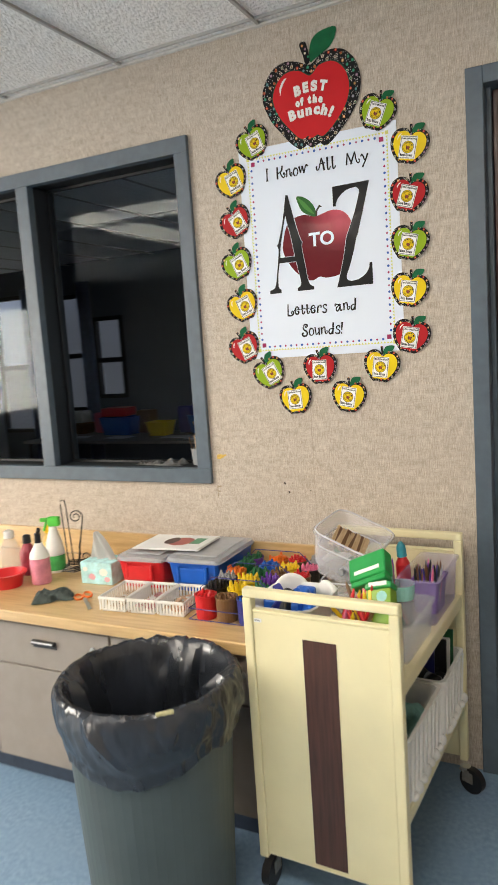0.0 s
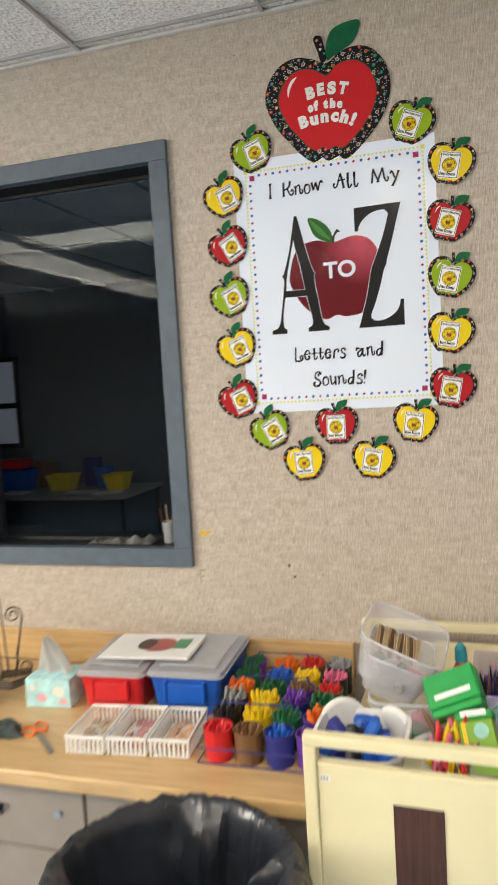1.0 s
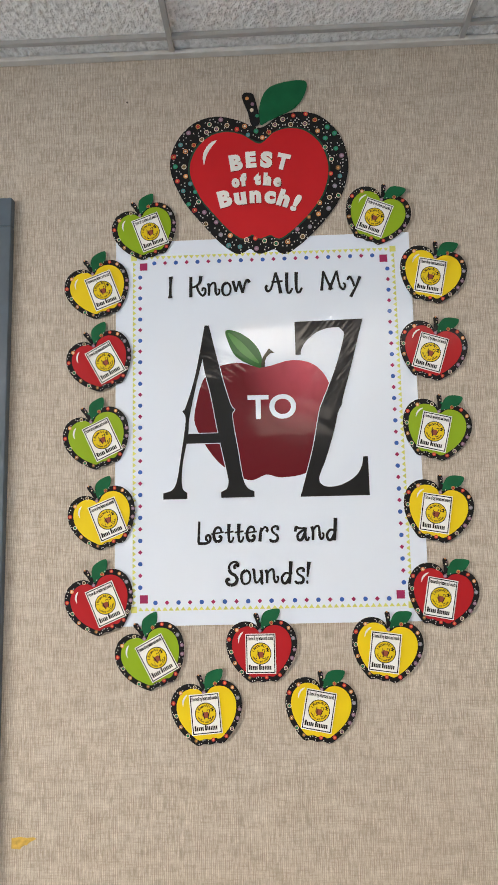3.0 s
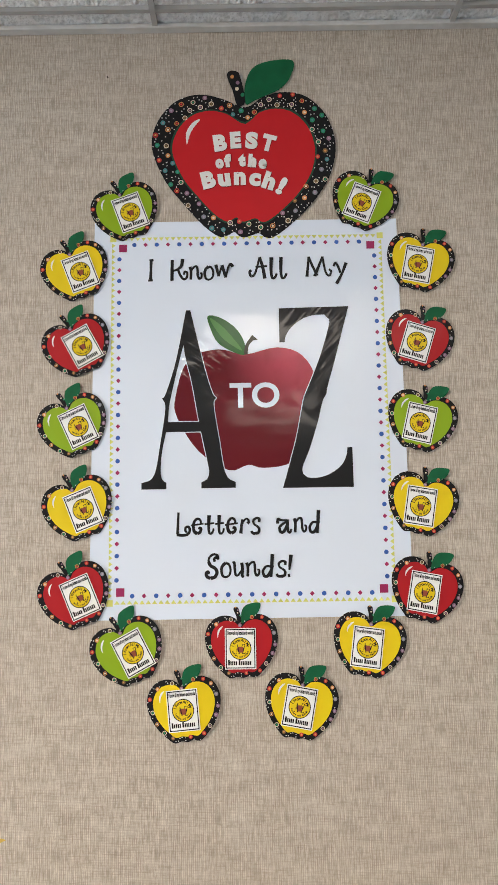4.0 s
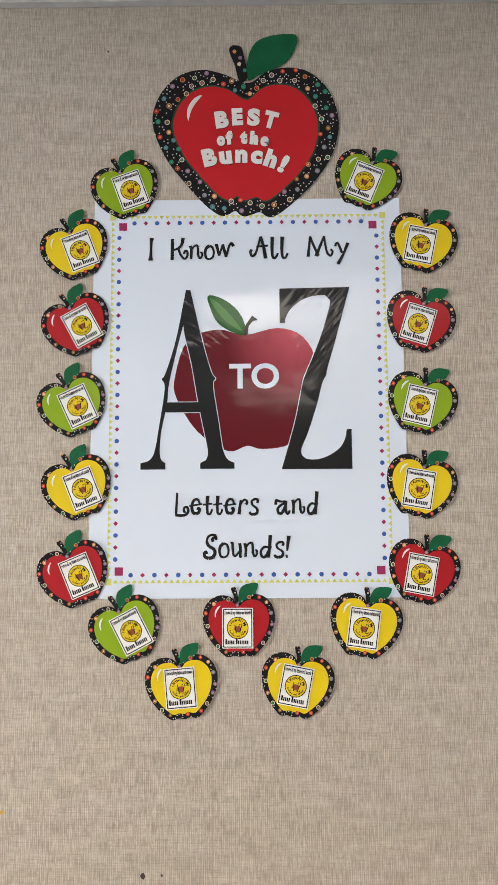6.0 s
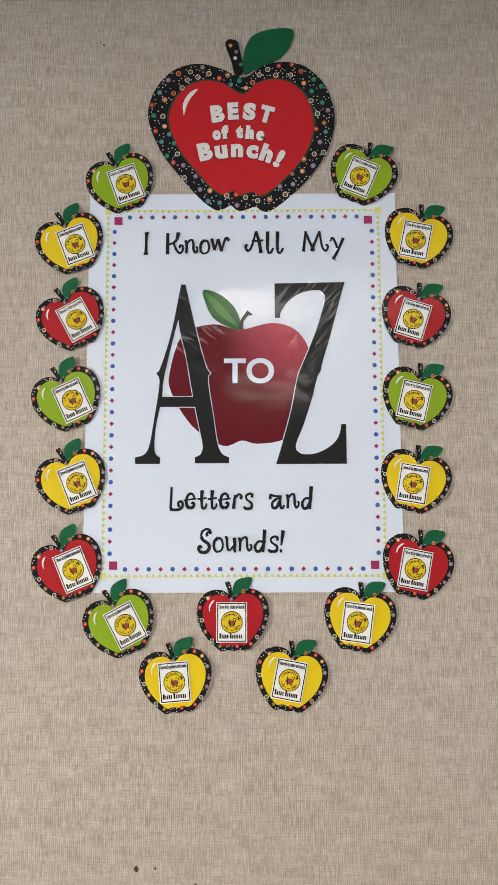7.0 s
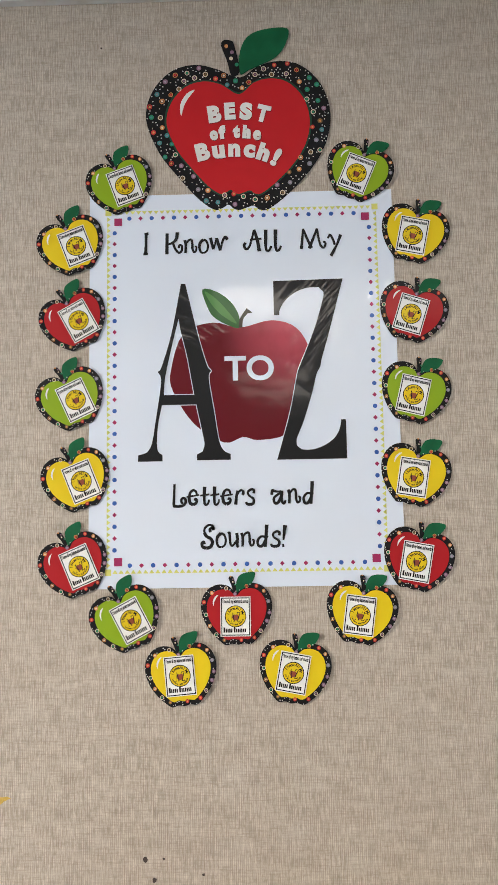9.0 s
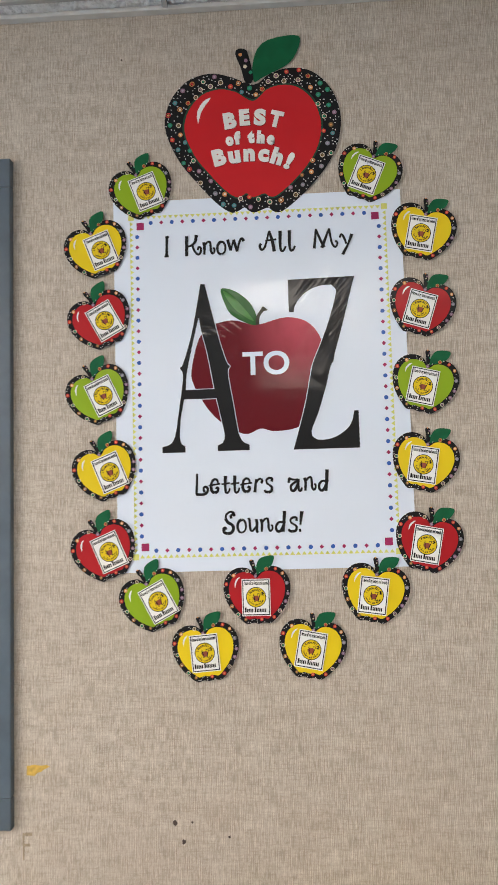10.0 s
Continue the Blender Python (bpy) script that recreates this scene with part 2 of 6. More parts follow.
WHITEP = mat("white_plastic", (0.78, 0.77, 0.74), 0.4, vary=0.03, scale=30)
TAGW = mat("bright_white_card", (0.90, 0.90, 0.89), 0.5, spec=0.3, vary=0.01, scale=12)
PAPER = mat("white_paper", (0.80, 0.80, 0.79), 0.65, vary=0.02, scale=12)
CLEARP = mat("clear_plastic", (0.80, 0.80, 0.84), 0.2, alpha=0.24, vary=0.06, scale=14)
CLOUDP = mat("clouded_plastic_lid", (0.66, 0.67, 0.70), 0.28, alpha=0.40, vary=0.06)
RIMP = mat("clouded_plastic_rim", (0.72, 0.72, 0.76), 0.3, alpha=0.72, vary=0.06)
LAVP = mat("lavender_clear_plastic", (0.55, 0.47, 0.74), 0.25, alpha=0.24, vary=0.08, scale=14)
MILKP = mat("milky_clear_plastic", (0.74, 0.74, 0.80), 0.25, alpha=0.25, vary=0.08, scale=14)
REDP = mat("red_plastic", (0.62, 0.018, 0.024), 0.33, vary=0.05)
BLUEP = mat("blue_plastic", (0.010, 0.105, 0.50), 0.33, vary=0.05)
GREENP = mat("green_card", (0.015, 0.32, 0.07), 0.35, vary=0.08, coat=0.3)
LIMEP = mat("lime_card", (0.19, 0.37, 0.02), 0.35, vary=0.08, coat=0.3)
YELLOWP = mat("yellow_plastic", (0.80, 0.56, 0.015), 0.35, vary=0.05)
ORANGEP = mat("orange_plastic", (0.80, 0.17, 0.015), 0.35, vary=0.05)
BROWNP = mat("brown_plastic", (0.17, 0.085, 0.035), 0.4, vary=0.08)
PURPLEP = mat("purple_plastic", (0.13, 0.035, 0.32), 0.35, vary=0.06)
PINKP = mat("pink_plastic", (0.72, 0.16, 0.30), 0.35, vary=0.06)
DGREENP = mat("dark_green_plastic", (0.012, 0.13, 0.045), 0.4, vary=0.08)
NAVYP = mat("navy_plastic", (0.02, 0.025, 0.20), 0.35, vary=0.06)
BLACKP = mat("black_plastic", (0.012, 0.012, 0.014), 0.35, vary=0.1)
GREYP = mat("grey_plastic", (0.28, 0.29, 0.30), 0.4, vary=0.06)
MINT = mat("mint_card", (0.30, 0.62, 0.55), 0.55, vary=0.08, scale=60)
CLOTH = mat("grey_green_cloth", (0.15, 0.19, 0.185), 0.9, vary=0.25, scale=60, bump=0.6, bump_scale=260)
TANW = wood("pale_stick_wood", (0.56, 0.40, 0.22), (0.72, 0.56, 0.36), 0.6, (14, 1, 14))
BULB = mat("fluorescent_diffuser", (1.0, 0.91, 0.78), 0.5, emit=8.8)
# cut-out prints
INK = mat("black_print", (0.012, 0.012, 0.014), 0.55, spec=0.12, coat=0.04)
RED_S = mat("deep_red_print", (0.43, 0.011, 0.016), 0.5, spec=0.2, coat=0.05, vary=0.02)
RED = mat("red_print", (0.56, 0.014, 0.020), 0.5, spec=0.2, coat=0.05, vary=0.02)
YEL = mat("yellow_print", (0.80, 0.59, 0.008), 0.5, spec=0.2, coat=0.05, vary=0.02)
GRN = mat("lime_print", (0.27, 0.42, 0.012), 0.5, spec=0.2, coat=0.05, vary=0.02)
LEAF = mat("leaf_green_print", (0.006, 0.115, 0.045), 0.6, spec=0.2, vary=0.12, scale=40)
BADGE = mat("dull_brown_red_print", (0.30, 0.075, 0.04), 0.55, spec=0.2)
WHT = mat("white_print", (0.82, 0.80, 0.78), 0.45, coat=0.2)
EDGEG = mat("dull_green_print", (0.018, 0.060, 0.035), 0.5, spec=0.2)
DOTS = [mat("dot_" + n, c, 0.55, spec=0.15) for n, c in (
    ("red", (0.60, 0.05, 0.05)), ("cream", (0.75, 0.66, 0.50)), ("teal", (0.07, 0.26, 0.27)), ("mauve", (0.30, 0.17, 0.24)),
    ("grey", (0.24, 0.25, 0.28)), ("orange", (0.68, 0.30, 0.10)), ("green", (0.03, 0.26, 0.13)), ("brown", (0.22, 0.14, 0.06)))]
MAUVE = mat("dot_pale_mauve", (0.40, 0.32, 0.40), 0.55, spec=0.15)
# poster prints
P_WHITE = laminated("laminated_white", (0.765, 0.835, 0.955), 0.40, 0.5)
P_INK = laminated("laminated_black", (0.014, 0.014, 0.016), 0.45, 0.28)
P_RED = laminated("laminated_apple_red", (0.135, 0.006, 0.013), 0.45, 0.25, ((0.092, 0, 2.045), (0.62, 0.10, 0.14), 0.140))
P_LEAF = laminated("laminated_leaf", (0.03, 0.125, 0.03), 0.45, 0.16)
P_LEAF2 = laminated("laminated_pale_leaf", (0.075, 0.235, 0.055), 0.45, 0.16)
P_STEM = laminated("laminated_stem", (0.05, 0.045, 0.03), 0.45, 0.16)
P_BLUE = laminated("laminated_blue", (0.05, 0.13, 0.45))
P_MAG = laminated("laminated_magenta", (0.36, 0.03, 0.12))
P_YEL = laminated("laminated_pale_yellow", (0.72, 0.72, 0.20))


# ---- mesh helpers ----
def mesh_ob(name, bm, material, parent=None, label="", smooth=False):
    me = bpy.data.meshes.new(name)
    bmesh.ops.recalc_face_normals(bm, faces=bm.faces)
    bm.to_mesh(me)
    bm.free()
    for mm in (material if isinstance(material, (list, tuple)) else [material]):
        me.materials.append(mm)
    if smooth:
        me.shade_smooth()
    ob = new(name, me)
    if parent is not None:
        ob.parent = parent
    if label:
        ob["label"] = label
    return ob


def part(name, bm, material, parent, label="", smooth=False):
    return mesh_ob(name, bm, material, parent, label, smooth)


def thing(name, m, label, category, group="", kind=""):
    ob = new(name)
    ob.empty_display_size = 0.05
    ob.matrix_world = m
    return tagged(ob, label, category, group, kind)


def bm_box(bm, x0, x1, y0, y1, z0, z1, bevel=0.0, segs=1):
    r = bmesh.ops.create_cube(bm, size=1, matrix=Matrix.Translation(((x0 + x1) / 2, (y0 + y1) / 2, (z0 + z1) / 2)) @
                              Matrix.Diagonal((x1 - x0, y1 - y0, z1 - z0, 1)))
    if bevel:
        edges = list({e for v in r["verts"] for e in v.link_edges})
        bmesh.ops.bevel(bm, geom=edges, offset=bevel, segments=segs, profile=0.5, affect="EDGES")
    return bm


def box(x0, x1, y0, y1, z0, z1, bevel=0.0, segs=1):
    return bm_box(bmesh.new(), x0, x1, y0, y1, z0, z1, bevel, segs)


def revolve(profile, n=32, bm=None, at=(0, 0, 0), wob=None):
    """A surface of revolution about z; profile: (radius, height) pairs."""
    bm = bm or bmesh.new()
    rings = []
    for i, (r, z) in enumerate(profile):
        if r < 1e-5:
            rings.append([bm.verts.new((at[0], at[1], at[2] + z))])
            continue
        ring = []
        for k in range(n):
            a = 2 * math.pi * k / n
            rr, zz = (r, z) if wob is None else wob(r, z, a, i)
            ring.append(bm.verts.new((at[0] + rr * math.cos(a), at[1] + rr * math.sin(a), at[2] + zz)))
        rings.append(ring)
    for p, q in zip(rings, rings[1:]):
        for k in range(n):
            k2 = (k + 1) % n
            if len(p) == 1 and len(q) > 1:
                bm.faces.new((p[0], q[k], q[k2]))
            elif len(q) == 1 and len(p) > 1:
                bm.faces.new((p[k], q[0], p[k2]))
            elif len(p) > 1:
                bm.faces.new((p[k], q[k], q[k2], p[k2]))
    return bm


def tube(points, r, n=8, bm=None, closed=False):
    """A round rod along points."""
    bm = bm or bmesh.new()
    pts = [Vector(p) for p in points]
    rings = []
    for i, p in enumerate(pts):
        a = pts[i - 1] if (i or closed) else p
        b = pts[(i + 1) % len(pts)] if (i < len(pts) - 1 or closed) else p
        d = (b - a).normalized()
        side = d.cross(Vector((0, 0, 1)) if abs(d.z) < 0.9 else Vector((1, 0, 0))).normalized()
        up = side.cross(d)
        rings.append([bm.verts.new(p + r * (math.cos(2 * math.pi * k / n) * side + math.sin(2 * math.pi * k / n) * up)) for k in range(n)])
    m = len(rings)
    for i in range(m if closed else m - 1):
        p, q = rings[i], rings[(i + 1) % m]
        for k in range(n):
            bm.faces.new((p[k], p[(k + 1) % n], q[(k + 1) % n], q[k]))
    if not closed:
        bm.faces.new(rings[0])
        bm.faces.new(rings[-1])
    return bm


def rod(a, b, r, n=8, bm=None, r2=None):
    """A straight rod from a to b, tapering to r2."""
    bm = bm or bmesh.new()
    a, b = Vector(a), Vector(b)
    d = b - a
    m = Matrix.Translation((a + b) / 2) @ d.to_track_quat("Z", "Y").to_matrix().to_4x4()
    bmesh.ops.create_cone(bm, cap_ends=True, segments=n, radius1=r, radius2=r if r2 is None else r2, depth=d.length, matrix=m)
    return bm


def spline(pts, closed=True, steps=5):
    """Catmull-Rom through 2D points."""
    out, n = [], len(pts)
    for i in range(n if closed else n - 1):
        p = [Vector(pts[(i + k - 1) % n] if closed else pts[min(max(i + k - 1, 0), n - 1)]) for k in range(4)]
        for s in range(steps):
            t = s / steps
            out.append(0.5 * (2 * p[1] + (p[2] - p[0]) * t + (2 * p[0] - 5 * p[1] + 4 * p[2] - p[3]) * t * t + (3 * p[1] - p[0] - 3 * p[2] + p[3]) * t ** 3))
    if not closed:
        out.append(Vector(pts[-1]))
    return out


def sheet(pts, y, thick, bm=None, slot=0):
    """A flat cut-out in the wall's plane: 2D points (x, z), its face at -y, thick deep."""
    bm = bm or bmesh.new()
    f = [bm.verts.new((p[0], -y, p[1])) for p in pts]
    g = [bm.verts.new((p[0], -y + thick, p[1])) for p in pts]
    face = bm.faces.new(f)
    face.material_index = slot
    n = len(pts)
    for i in range(n):
        s = bm.faces.new((f[i], f[(i + 1) % n], g[(i + 1) % n], g[i]))
        s.material_index = slot
    return bm


def flats(shapes, y, bm=None):
    """Printed shapes, no thickness of their own: (points, slot) pairs."""
    bm = bm or bmesh.new()
    for pts, slot in shapes:
        face = bm.faces.new([bm.verts.new((p[0], -y, p[1])) for p in pts])
        face.material_index = slot
        if face.normal.y > 0:
            face.normal_flip()
    return bm


def circle(cx, cz, r, n=12):
    return [(cx + r * math.cos(2 * math.pi * k / n), cz + r * math.sin(2 * math.pi * k / n)) for k in range(n)]


def ring_quads(cx, cz, r0, r1, n=14):
    a, b = circle(cx, cz, r0, n), circle(cx, cz, r1, n)
    return [[a[k], b[k], b[(k + 1) % n], a[(k + 1) % n]] for k in range(n)]


def letters(text, height, bold=0.0, extrude=0.0006):
    """A flat word in the built-in font as a bmesh in x, z, facing -y, its base line at 0, with its width."""
    cu = bpy.data.curves.new("word", "FONT")
    cu.body, cu.size, cu.offset, cu.extrude, cu.resolution_u = text, height / 0.69, bold, extrude, 6 if height > 0.03 else 3
    ob = bpy.data.objects.new("word", cu)
    scene.collection.objects.link(ob)
    me = bpy.data.meshes.new_from_object(ob.evaluated_get(bpy.context.evaluated_depsgraph_get()))
    bm = bmesh.new()
    bm.from_mesh(me)
    bpy.data.objects.remove(ob)
    bpy.data.curves.remove(cu)
    bpy.data.meshes.remove(me)
    xs = [v.co.x for v in bm.verts] or [0]
    bmesh.ops.transform(bm, matrix=pose(0, 0, 0, 90, 0, 0) @ Matrix.Translation((-min(xs), 0, 0)), verts=bm.verts)
    return bm, max(xs) - min(xs)


def add_letters(bm, text, m, height, bold=0.0, width=None, extrude=0.0006, centre=False):
    w, ww = letters(text, height, bold, extrude)
    sx = (width / ww) if width else 1.0
    bmesh.ops.transform(w, matrix=m @ Matrix.Diagonal((sx, 1, 1, 1)) @ Matrix.Translation((-ww / 2 if centre else 0, 0, 0)), verts=w.verts)
    me = bpy.data.meshes.new("tmp")
    w.to_mesh(me)
    w.free()
    bm.from_mesh(me)
    bpy.data.meshes.remove(me)


# ---- the large structure ----
def wall_with_holes(name, axis_at, thick, x0, x1, z0, z1, holes, material, label):
    """A wall along x whose near face lies at y = axis_at, with rectangular openings."""
    xs = sorted({x0, x1, *[h[0] for h in holes], *[h[1] for h in holes]})
    zs = sorted({z0, z1, *[h[2] for h in holes], *[h[3] for h in holes]})
    bm = bmesh.new()
    inside = lambda x, z: any(h[0] < x < h[1] and h[2] < z < h[3] for h in holes)
    vs = {}
    def v(x, y, z):
        if (x, y, z) not in vs:
            vs[(x, y, z)] = bm.verts.new((x, y, z))
        return vs[(x, y, z)]
    ya, yb = axis_at, axis_at + thick
    solid = {(i, j): not inside((xs[i] + xs[i + 1]) / 2, (zs[j] + zs[j + 1]) / 2) for i in range(len(xs) - 1) for j in range(len(zs) - 1)}
    for (i, j), s in solid.items():
        if not s:
            continue
        a, b, c, d = xs[i], xs[i + 1], zs[j], zs[j + 1]
        for y in (ya, yb):
            bm.faces.new((v(a, y, c), v(b, y, c), v(b, y, d), v(a, y, d)))
        for di, dj, p, q in ((-1, 0, (a, c), (a, d)), (1, 0, (b, c), (b, d)), (0, -1, (a, c), (b, c)), (0, 1, (a, d), (b, d))):
            if not solid.get((i + di, j + dj), False):
                bm.faces.new((v(p[0], ya, p[1]), v(q[0], ya, q[1]), v(q[0], yb, q[1]), v(p[0], yb, p[1])))
    return tagged(mesh_ob(name, bm, material), label, "wall", kind="structure")


WIN_R, WIN_L, WIN_B, WIN_T = -0.519, -2.235, 1.043, 2.418     # outer edges of the steel window frame
FACE = 0.062                                                 # width of its members
DOOR_L, DOOR_T = 0.529, 2.421
WALL_T = 0.14
wall_with_holes("wall_north", 0.0, WALL_T, ROOM_L, ROOM_R, 0, CEIL + 0.3,
                [(WIN_L + 0.03, WIN_R - 0.03, WIN_B + 0.03, WIN_T - 0.03), (DOOR_L + 0.03, DOOR_L + 1.03, -0.0, DOOR_T - 0.03)],
                VINYL, "beige woven vinyl wallcovering with faint seams and stains")

tagged(mesh_ob("floor", box(ROOM_L - 0.1, ROOM_R + 0.1, ROOM_B - 0.1, WALL_T, -0.1, 0), FLOOR),
       "blue mottled sheet vinyl floor", "floor", kind="structure")
tagged(mesh_ob("wall_east", box(ROOM_R, ROOM_R + 0.12, ROOM_B, 0, 0, CEIL + 0.3), PAINT), "plain beige painted wall", "wall", kind="structure")
wall_with_holes("wall_south", ROOM_B - 0.12, 0.12, ROOM_L, ROOM_R, 0, CEIL + 0.3, [], BACKWALL, "plain taupe painted wall")
# left wall, out of view, with an opening added behind the fill lamp
bmw = bmesh.new()
for y0, y1, z0, z1 in ((ROOM_B, -5.4, 0, CEIL + 0.3), (-2.4, 0, 0, CEIL + 0.3), (-5.4, -2.4, 0, 0.95), (-5.4, -2.4, 2.35, CEIL + 0.3)):
    bm_box(bmw, ROOM_L - 0.12, ROOM_L, y0, y1, z0, z1)
tagged(mesh_ob("wall_west", bmw, BACKWALL), "plain taupe painted wall with an opening added for the fill lamp", "wall", kind="structure")

# ceiling: tiles in a steel grid, one mesh
PITCH, GRID_X = 0.61, -0.181
bars_x = [GRID_X + PITCH * k for k in range(-10, 6) if ROOM_L < GRID_X + PITCH * k < ROOM_R]
bars_y = [-0.060 - 0.61 * k for k in range(0, 11)]
LIGHTS = [(-4, 4), (0, 4), (-3, 8), (0, 8)]     # each of these light panels takes a grid cell and the next one along x
RUN = [(-5, j) for j in range(4, 10)]                      # and these, one cell each, lead away from the wall
bmc = bmesh.new()
xs = [ROOM_L] + bars_x + [ROOM_R]
ys = [0.0] + bars_y + [ROOM_B]
lit = []
for i in range(len(xs) - 1):
    for j in range(len(ys) - 1):
        a, b, c, d = xs[i] + 0.011, xs[i + 1] - 0.011, ys[j + 1] + 0.011, ys[j] - 0.011
        k = round((xs[i] - GRID_X) / PITCH)
        if (k, j) in LIGHTS:
            lit.append((a, xs[i + 2] - 0.011, c, d))
            continue
        if (k, j) in RUN:
            lit.append((a, b, c, d))
            continue
        if (k - 1, j) in LIGHTS:
            continue
        bm_box(bmc, a - 0.005, b + 0.005, c - 0.005, d + 0.005, CEIL + 0.006, CEIL + 0.02)
bm_box(bmc, ROOM_L, ROOM_R, ROOM_B, 0.0, CEIL + 0.05, CEIL + 0.1)
nt_ = len(bmc.faces)
for x in bars_x:
    for p, q in zip(ys, ys[1:]):
        if (round((x - GRID_X) / PITCH) - 1, ys.index(p)) not in LIGHTS:
            bm_box(bmc, x - 0.0055, x + 0.0055, q, min(p, -0.020), CEIL - 0.004, CEIL + 0.012)
for y in bars_y:
    for a, b in zip(xs, xs[1:]):
        bm_box(bmc, a + 0.006, b - 0.006, y - 0.005, y + 0.005, CEIL - 0.003, CEIL + 0.012)
bmc.faces.ensure_lookup_table()
for f in bmc.faces[nt_:]:
    f.material_index = 1
tagged(mesh_ob("ceiling", bmc, [TILE, GRID]), "suspended ceiling of white fissured tiles in a steel grid", "ceiling", kind="structure")
trim = tagged(mesh_ob("trim", box(ROOM_L, ROOM_R, -0.020, 0.0, CEIL - 0.006, CEIL + 0.004, 0.002), TRIM), "pale grey angle where wall meets ceiling", "trim", kind="structure")

for a, b, c, d in lit:
    lp = thing("ceiling_light", pose((a + b) / 2, (c + d) / 2, CEIL), "white fluorescent light panel set in the ceiling grid", "ceiling light", "ceiling lights")
    w, h = (b - a) / 2, (d - c) / 2
    part("diffuser", box(-w + 0.03, w - 0.03, -h + 0.03, h - 0.03, 0.006, 0.012), BULB, lp, "glowing white diffuser")
    fr = bmesh.new()
    for q in ((-w, w, -h, -h + 0.03), (-w, w, h - 0.03, h), (-w, -w + 0.03, -h + 0.03, h - 0.03), (w - 0.03, w, -h + 0.03, h - 0.03)):
        bm_box(fr, *q, 0.001, 0.014)
    part("frame", fr, GRID, lp)

# the seam of the wallcovering, holes and scuffs
tagged(mesh_ob("seam", box(-0.0708, -0.0700, -0.0007, 0.0, 0.84, CEIL - 0.006), mat("seam_shadow", (0.40, 0.33, 0.265), 0.7)),
       "thin upright seam in the vinyl wallcovering", "seam", kind="structure")


# ---- window, door ----
def steel_window():
    w = thing("window_1", pose(0, 0, 0), "slate-blue steel interior window with dark glass to the next room", "window", kind="structure")
    y0, y1, yf, y0b = -0.017, WALL_T + 0.017, 0.022, 0.0225
    f = bmesh.new()
    bm_box(f, WIN_L, WIN_R, y0, yf, WIN_T - FACE, WIN_T, 0.002)
    bm_box(f, WIN_L, WIN_R, y0, yf, WIN_B, WIN_B + FACE, 0.002)
    for a in (WIN_L, WIN_R - FACE):
        bm_box(f, a, a + FACE, y0 + 0.0004, yf, WIN_B + FACE, WIN_T - FACE, 0.002)
    part("window_frame", f, FRAME, w)
    mull = -1.380
    # inner members, their shade given by a near-black colour
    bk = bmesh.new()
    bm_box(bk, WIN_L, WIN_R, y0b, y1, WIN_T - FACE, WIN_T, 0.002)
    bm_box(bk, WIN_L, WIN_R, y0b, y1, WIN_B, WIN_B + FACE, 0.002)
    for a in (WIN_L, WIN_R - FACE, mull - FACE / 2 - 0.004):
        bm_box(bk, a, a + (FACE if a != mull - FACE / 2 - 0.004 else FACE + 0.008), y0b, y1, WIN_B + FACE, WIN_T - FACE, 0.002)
    part("inner_frame", bk, INNERF, w, "inner side of the frame with the recess shade in its colour")
    part("mullion", box(mull - FACE / 2 - 0.004, mull + FACE / 2 + 0.004, y0 + 0.0004, yf, WIN_B + FACE, WIN_T - FACE, 0.002), FRAME, w)
    for a, b in ((WIN_L + FACE, mull - FACE / 2 - 0.004), (mull + FACE / 2 + 0.004, WIN_R - FACE)):
        # beads take the same shaded colour as the inner members
        stop = bmesh.new()
        z0, z1 = WIN_B + FACE, WIN_T - FACE
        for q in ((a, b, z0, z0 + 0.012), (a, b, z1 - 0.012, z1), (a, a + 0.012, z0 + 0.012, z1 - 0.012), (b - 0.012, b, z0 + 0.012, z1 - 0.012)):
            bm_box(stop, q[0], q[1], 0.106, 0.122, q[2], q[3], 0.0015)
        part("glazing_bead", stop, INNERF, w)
        pane = part("pane", box(a + 0.002, b - 0.002, 0.124, 0.130, z0 + 0.004, z1 - 0.004), GLASS, w, "dark clear glass")
        pane.visible_shadow = False
    return w


steel_window()


def steel_door():
    d = thing("door_1", pose(0, 0, 0), "closed dark red-brown door in a slate-blue steel frame", "door", kind="structure")
    y0, y1 = -0.017, WALL_T + 0.017
    r = DOOR_L + 1.06
    f = bmesh.new()
    bm_box(f, DOOR_L, DOOR_L + 0.055, y0, y1, 0, DOOR_T, 0.002)
    bm_box(f, r - 0.055, r, y0, y1, 0, DOOR_T, 0.002)
    bm_box(f, DOOR_L + 0.055, r - 0.055, y0 + 0.0004, y1, DOOR_T - 0.055, DOOR_T, 0.002)
    bm_box(f, DOOR_L + 0.055, DOOR_L + 0.071, 0.04, 0.10, 0, DOOR_T - 0.055, 0.002)
    part("door_frame", f, FRAME, d)
    part("leaf", box(DOOR_L + 0.073, r - 0.06, 0.06, 0.104, 0.012, DOOR_T - 0.058, 0.003), DOORWOOD, d, "dark red-brown wooden door leaf")
    hn = rod((r - 0.13, 0.06, 1.0), (r - 0.13, 0.0, 1.0), 0.012, 12)
    rod((r - 0.13, 0.004, 1.0), (r - 0.26, 0.004, 1.0), 0.010, 12, hn)
    part("door_handle", hn, CHROME, d)
    return d


steel_door()


# ---- worktop with cabinets ----
CT_L, CT_R, CT_F = -2.3, 0.0, -0.70
wt = thing("worktop", pose(0, 0, 0), "maple-look laminate worktop with a low back splash", "worktop")
ct = bmesh.new()
bm_box(ct, CT_L, CT_R, CT_F, -0.022, TOP - 0.042, TOP, 0.006, 3)
part("top", ct, BUTCHER, wt, smooth=False)
part("back_splash", box(CT_L, CT_R, -0.021, -0.001, TOP + 0.0005, TOP + 0.112, 0.003, 2), BUTCHER, wt)


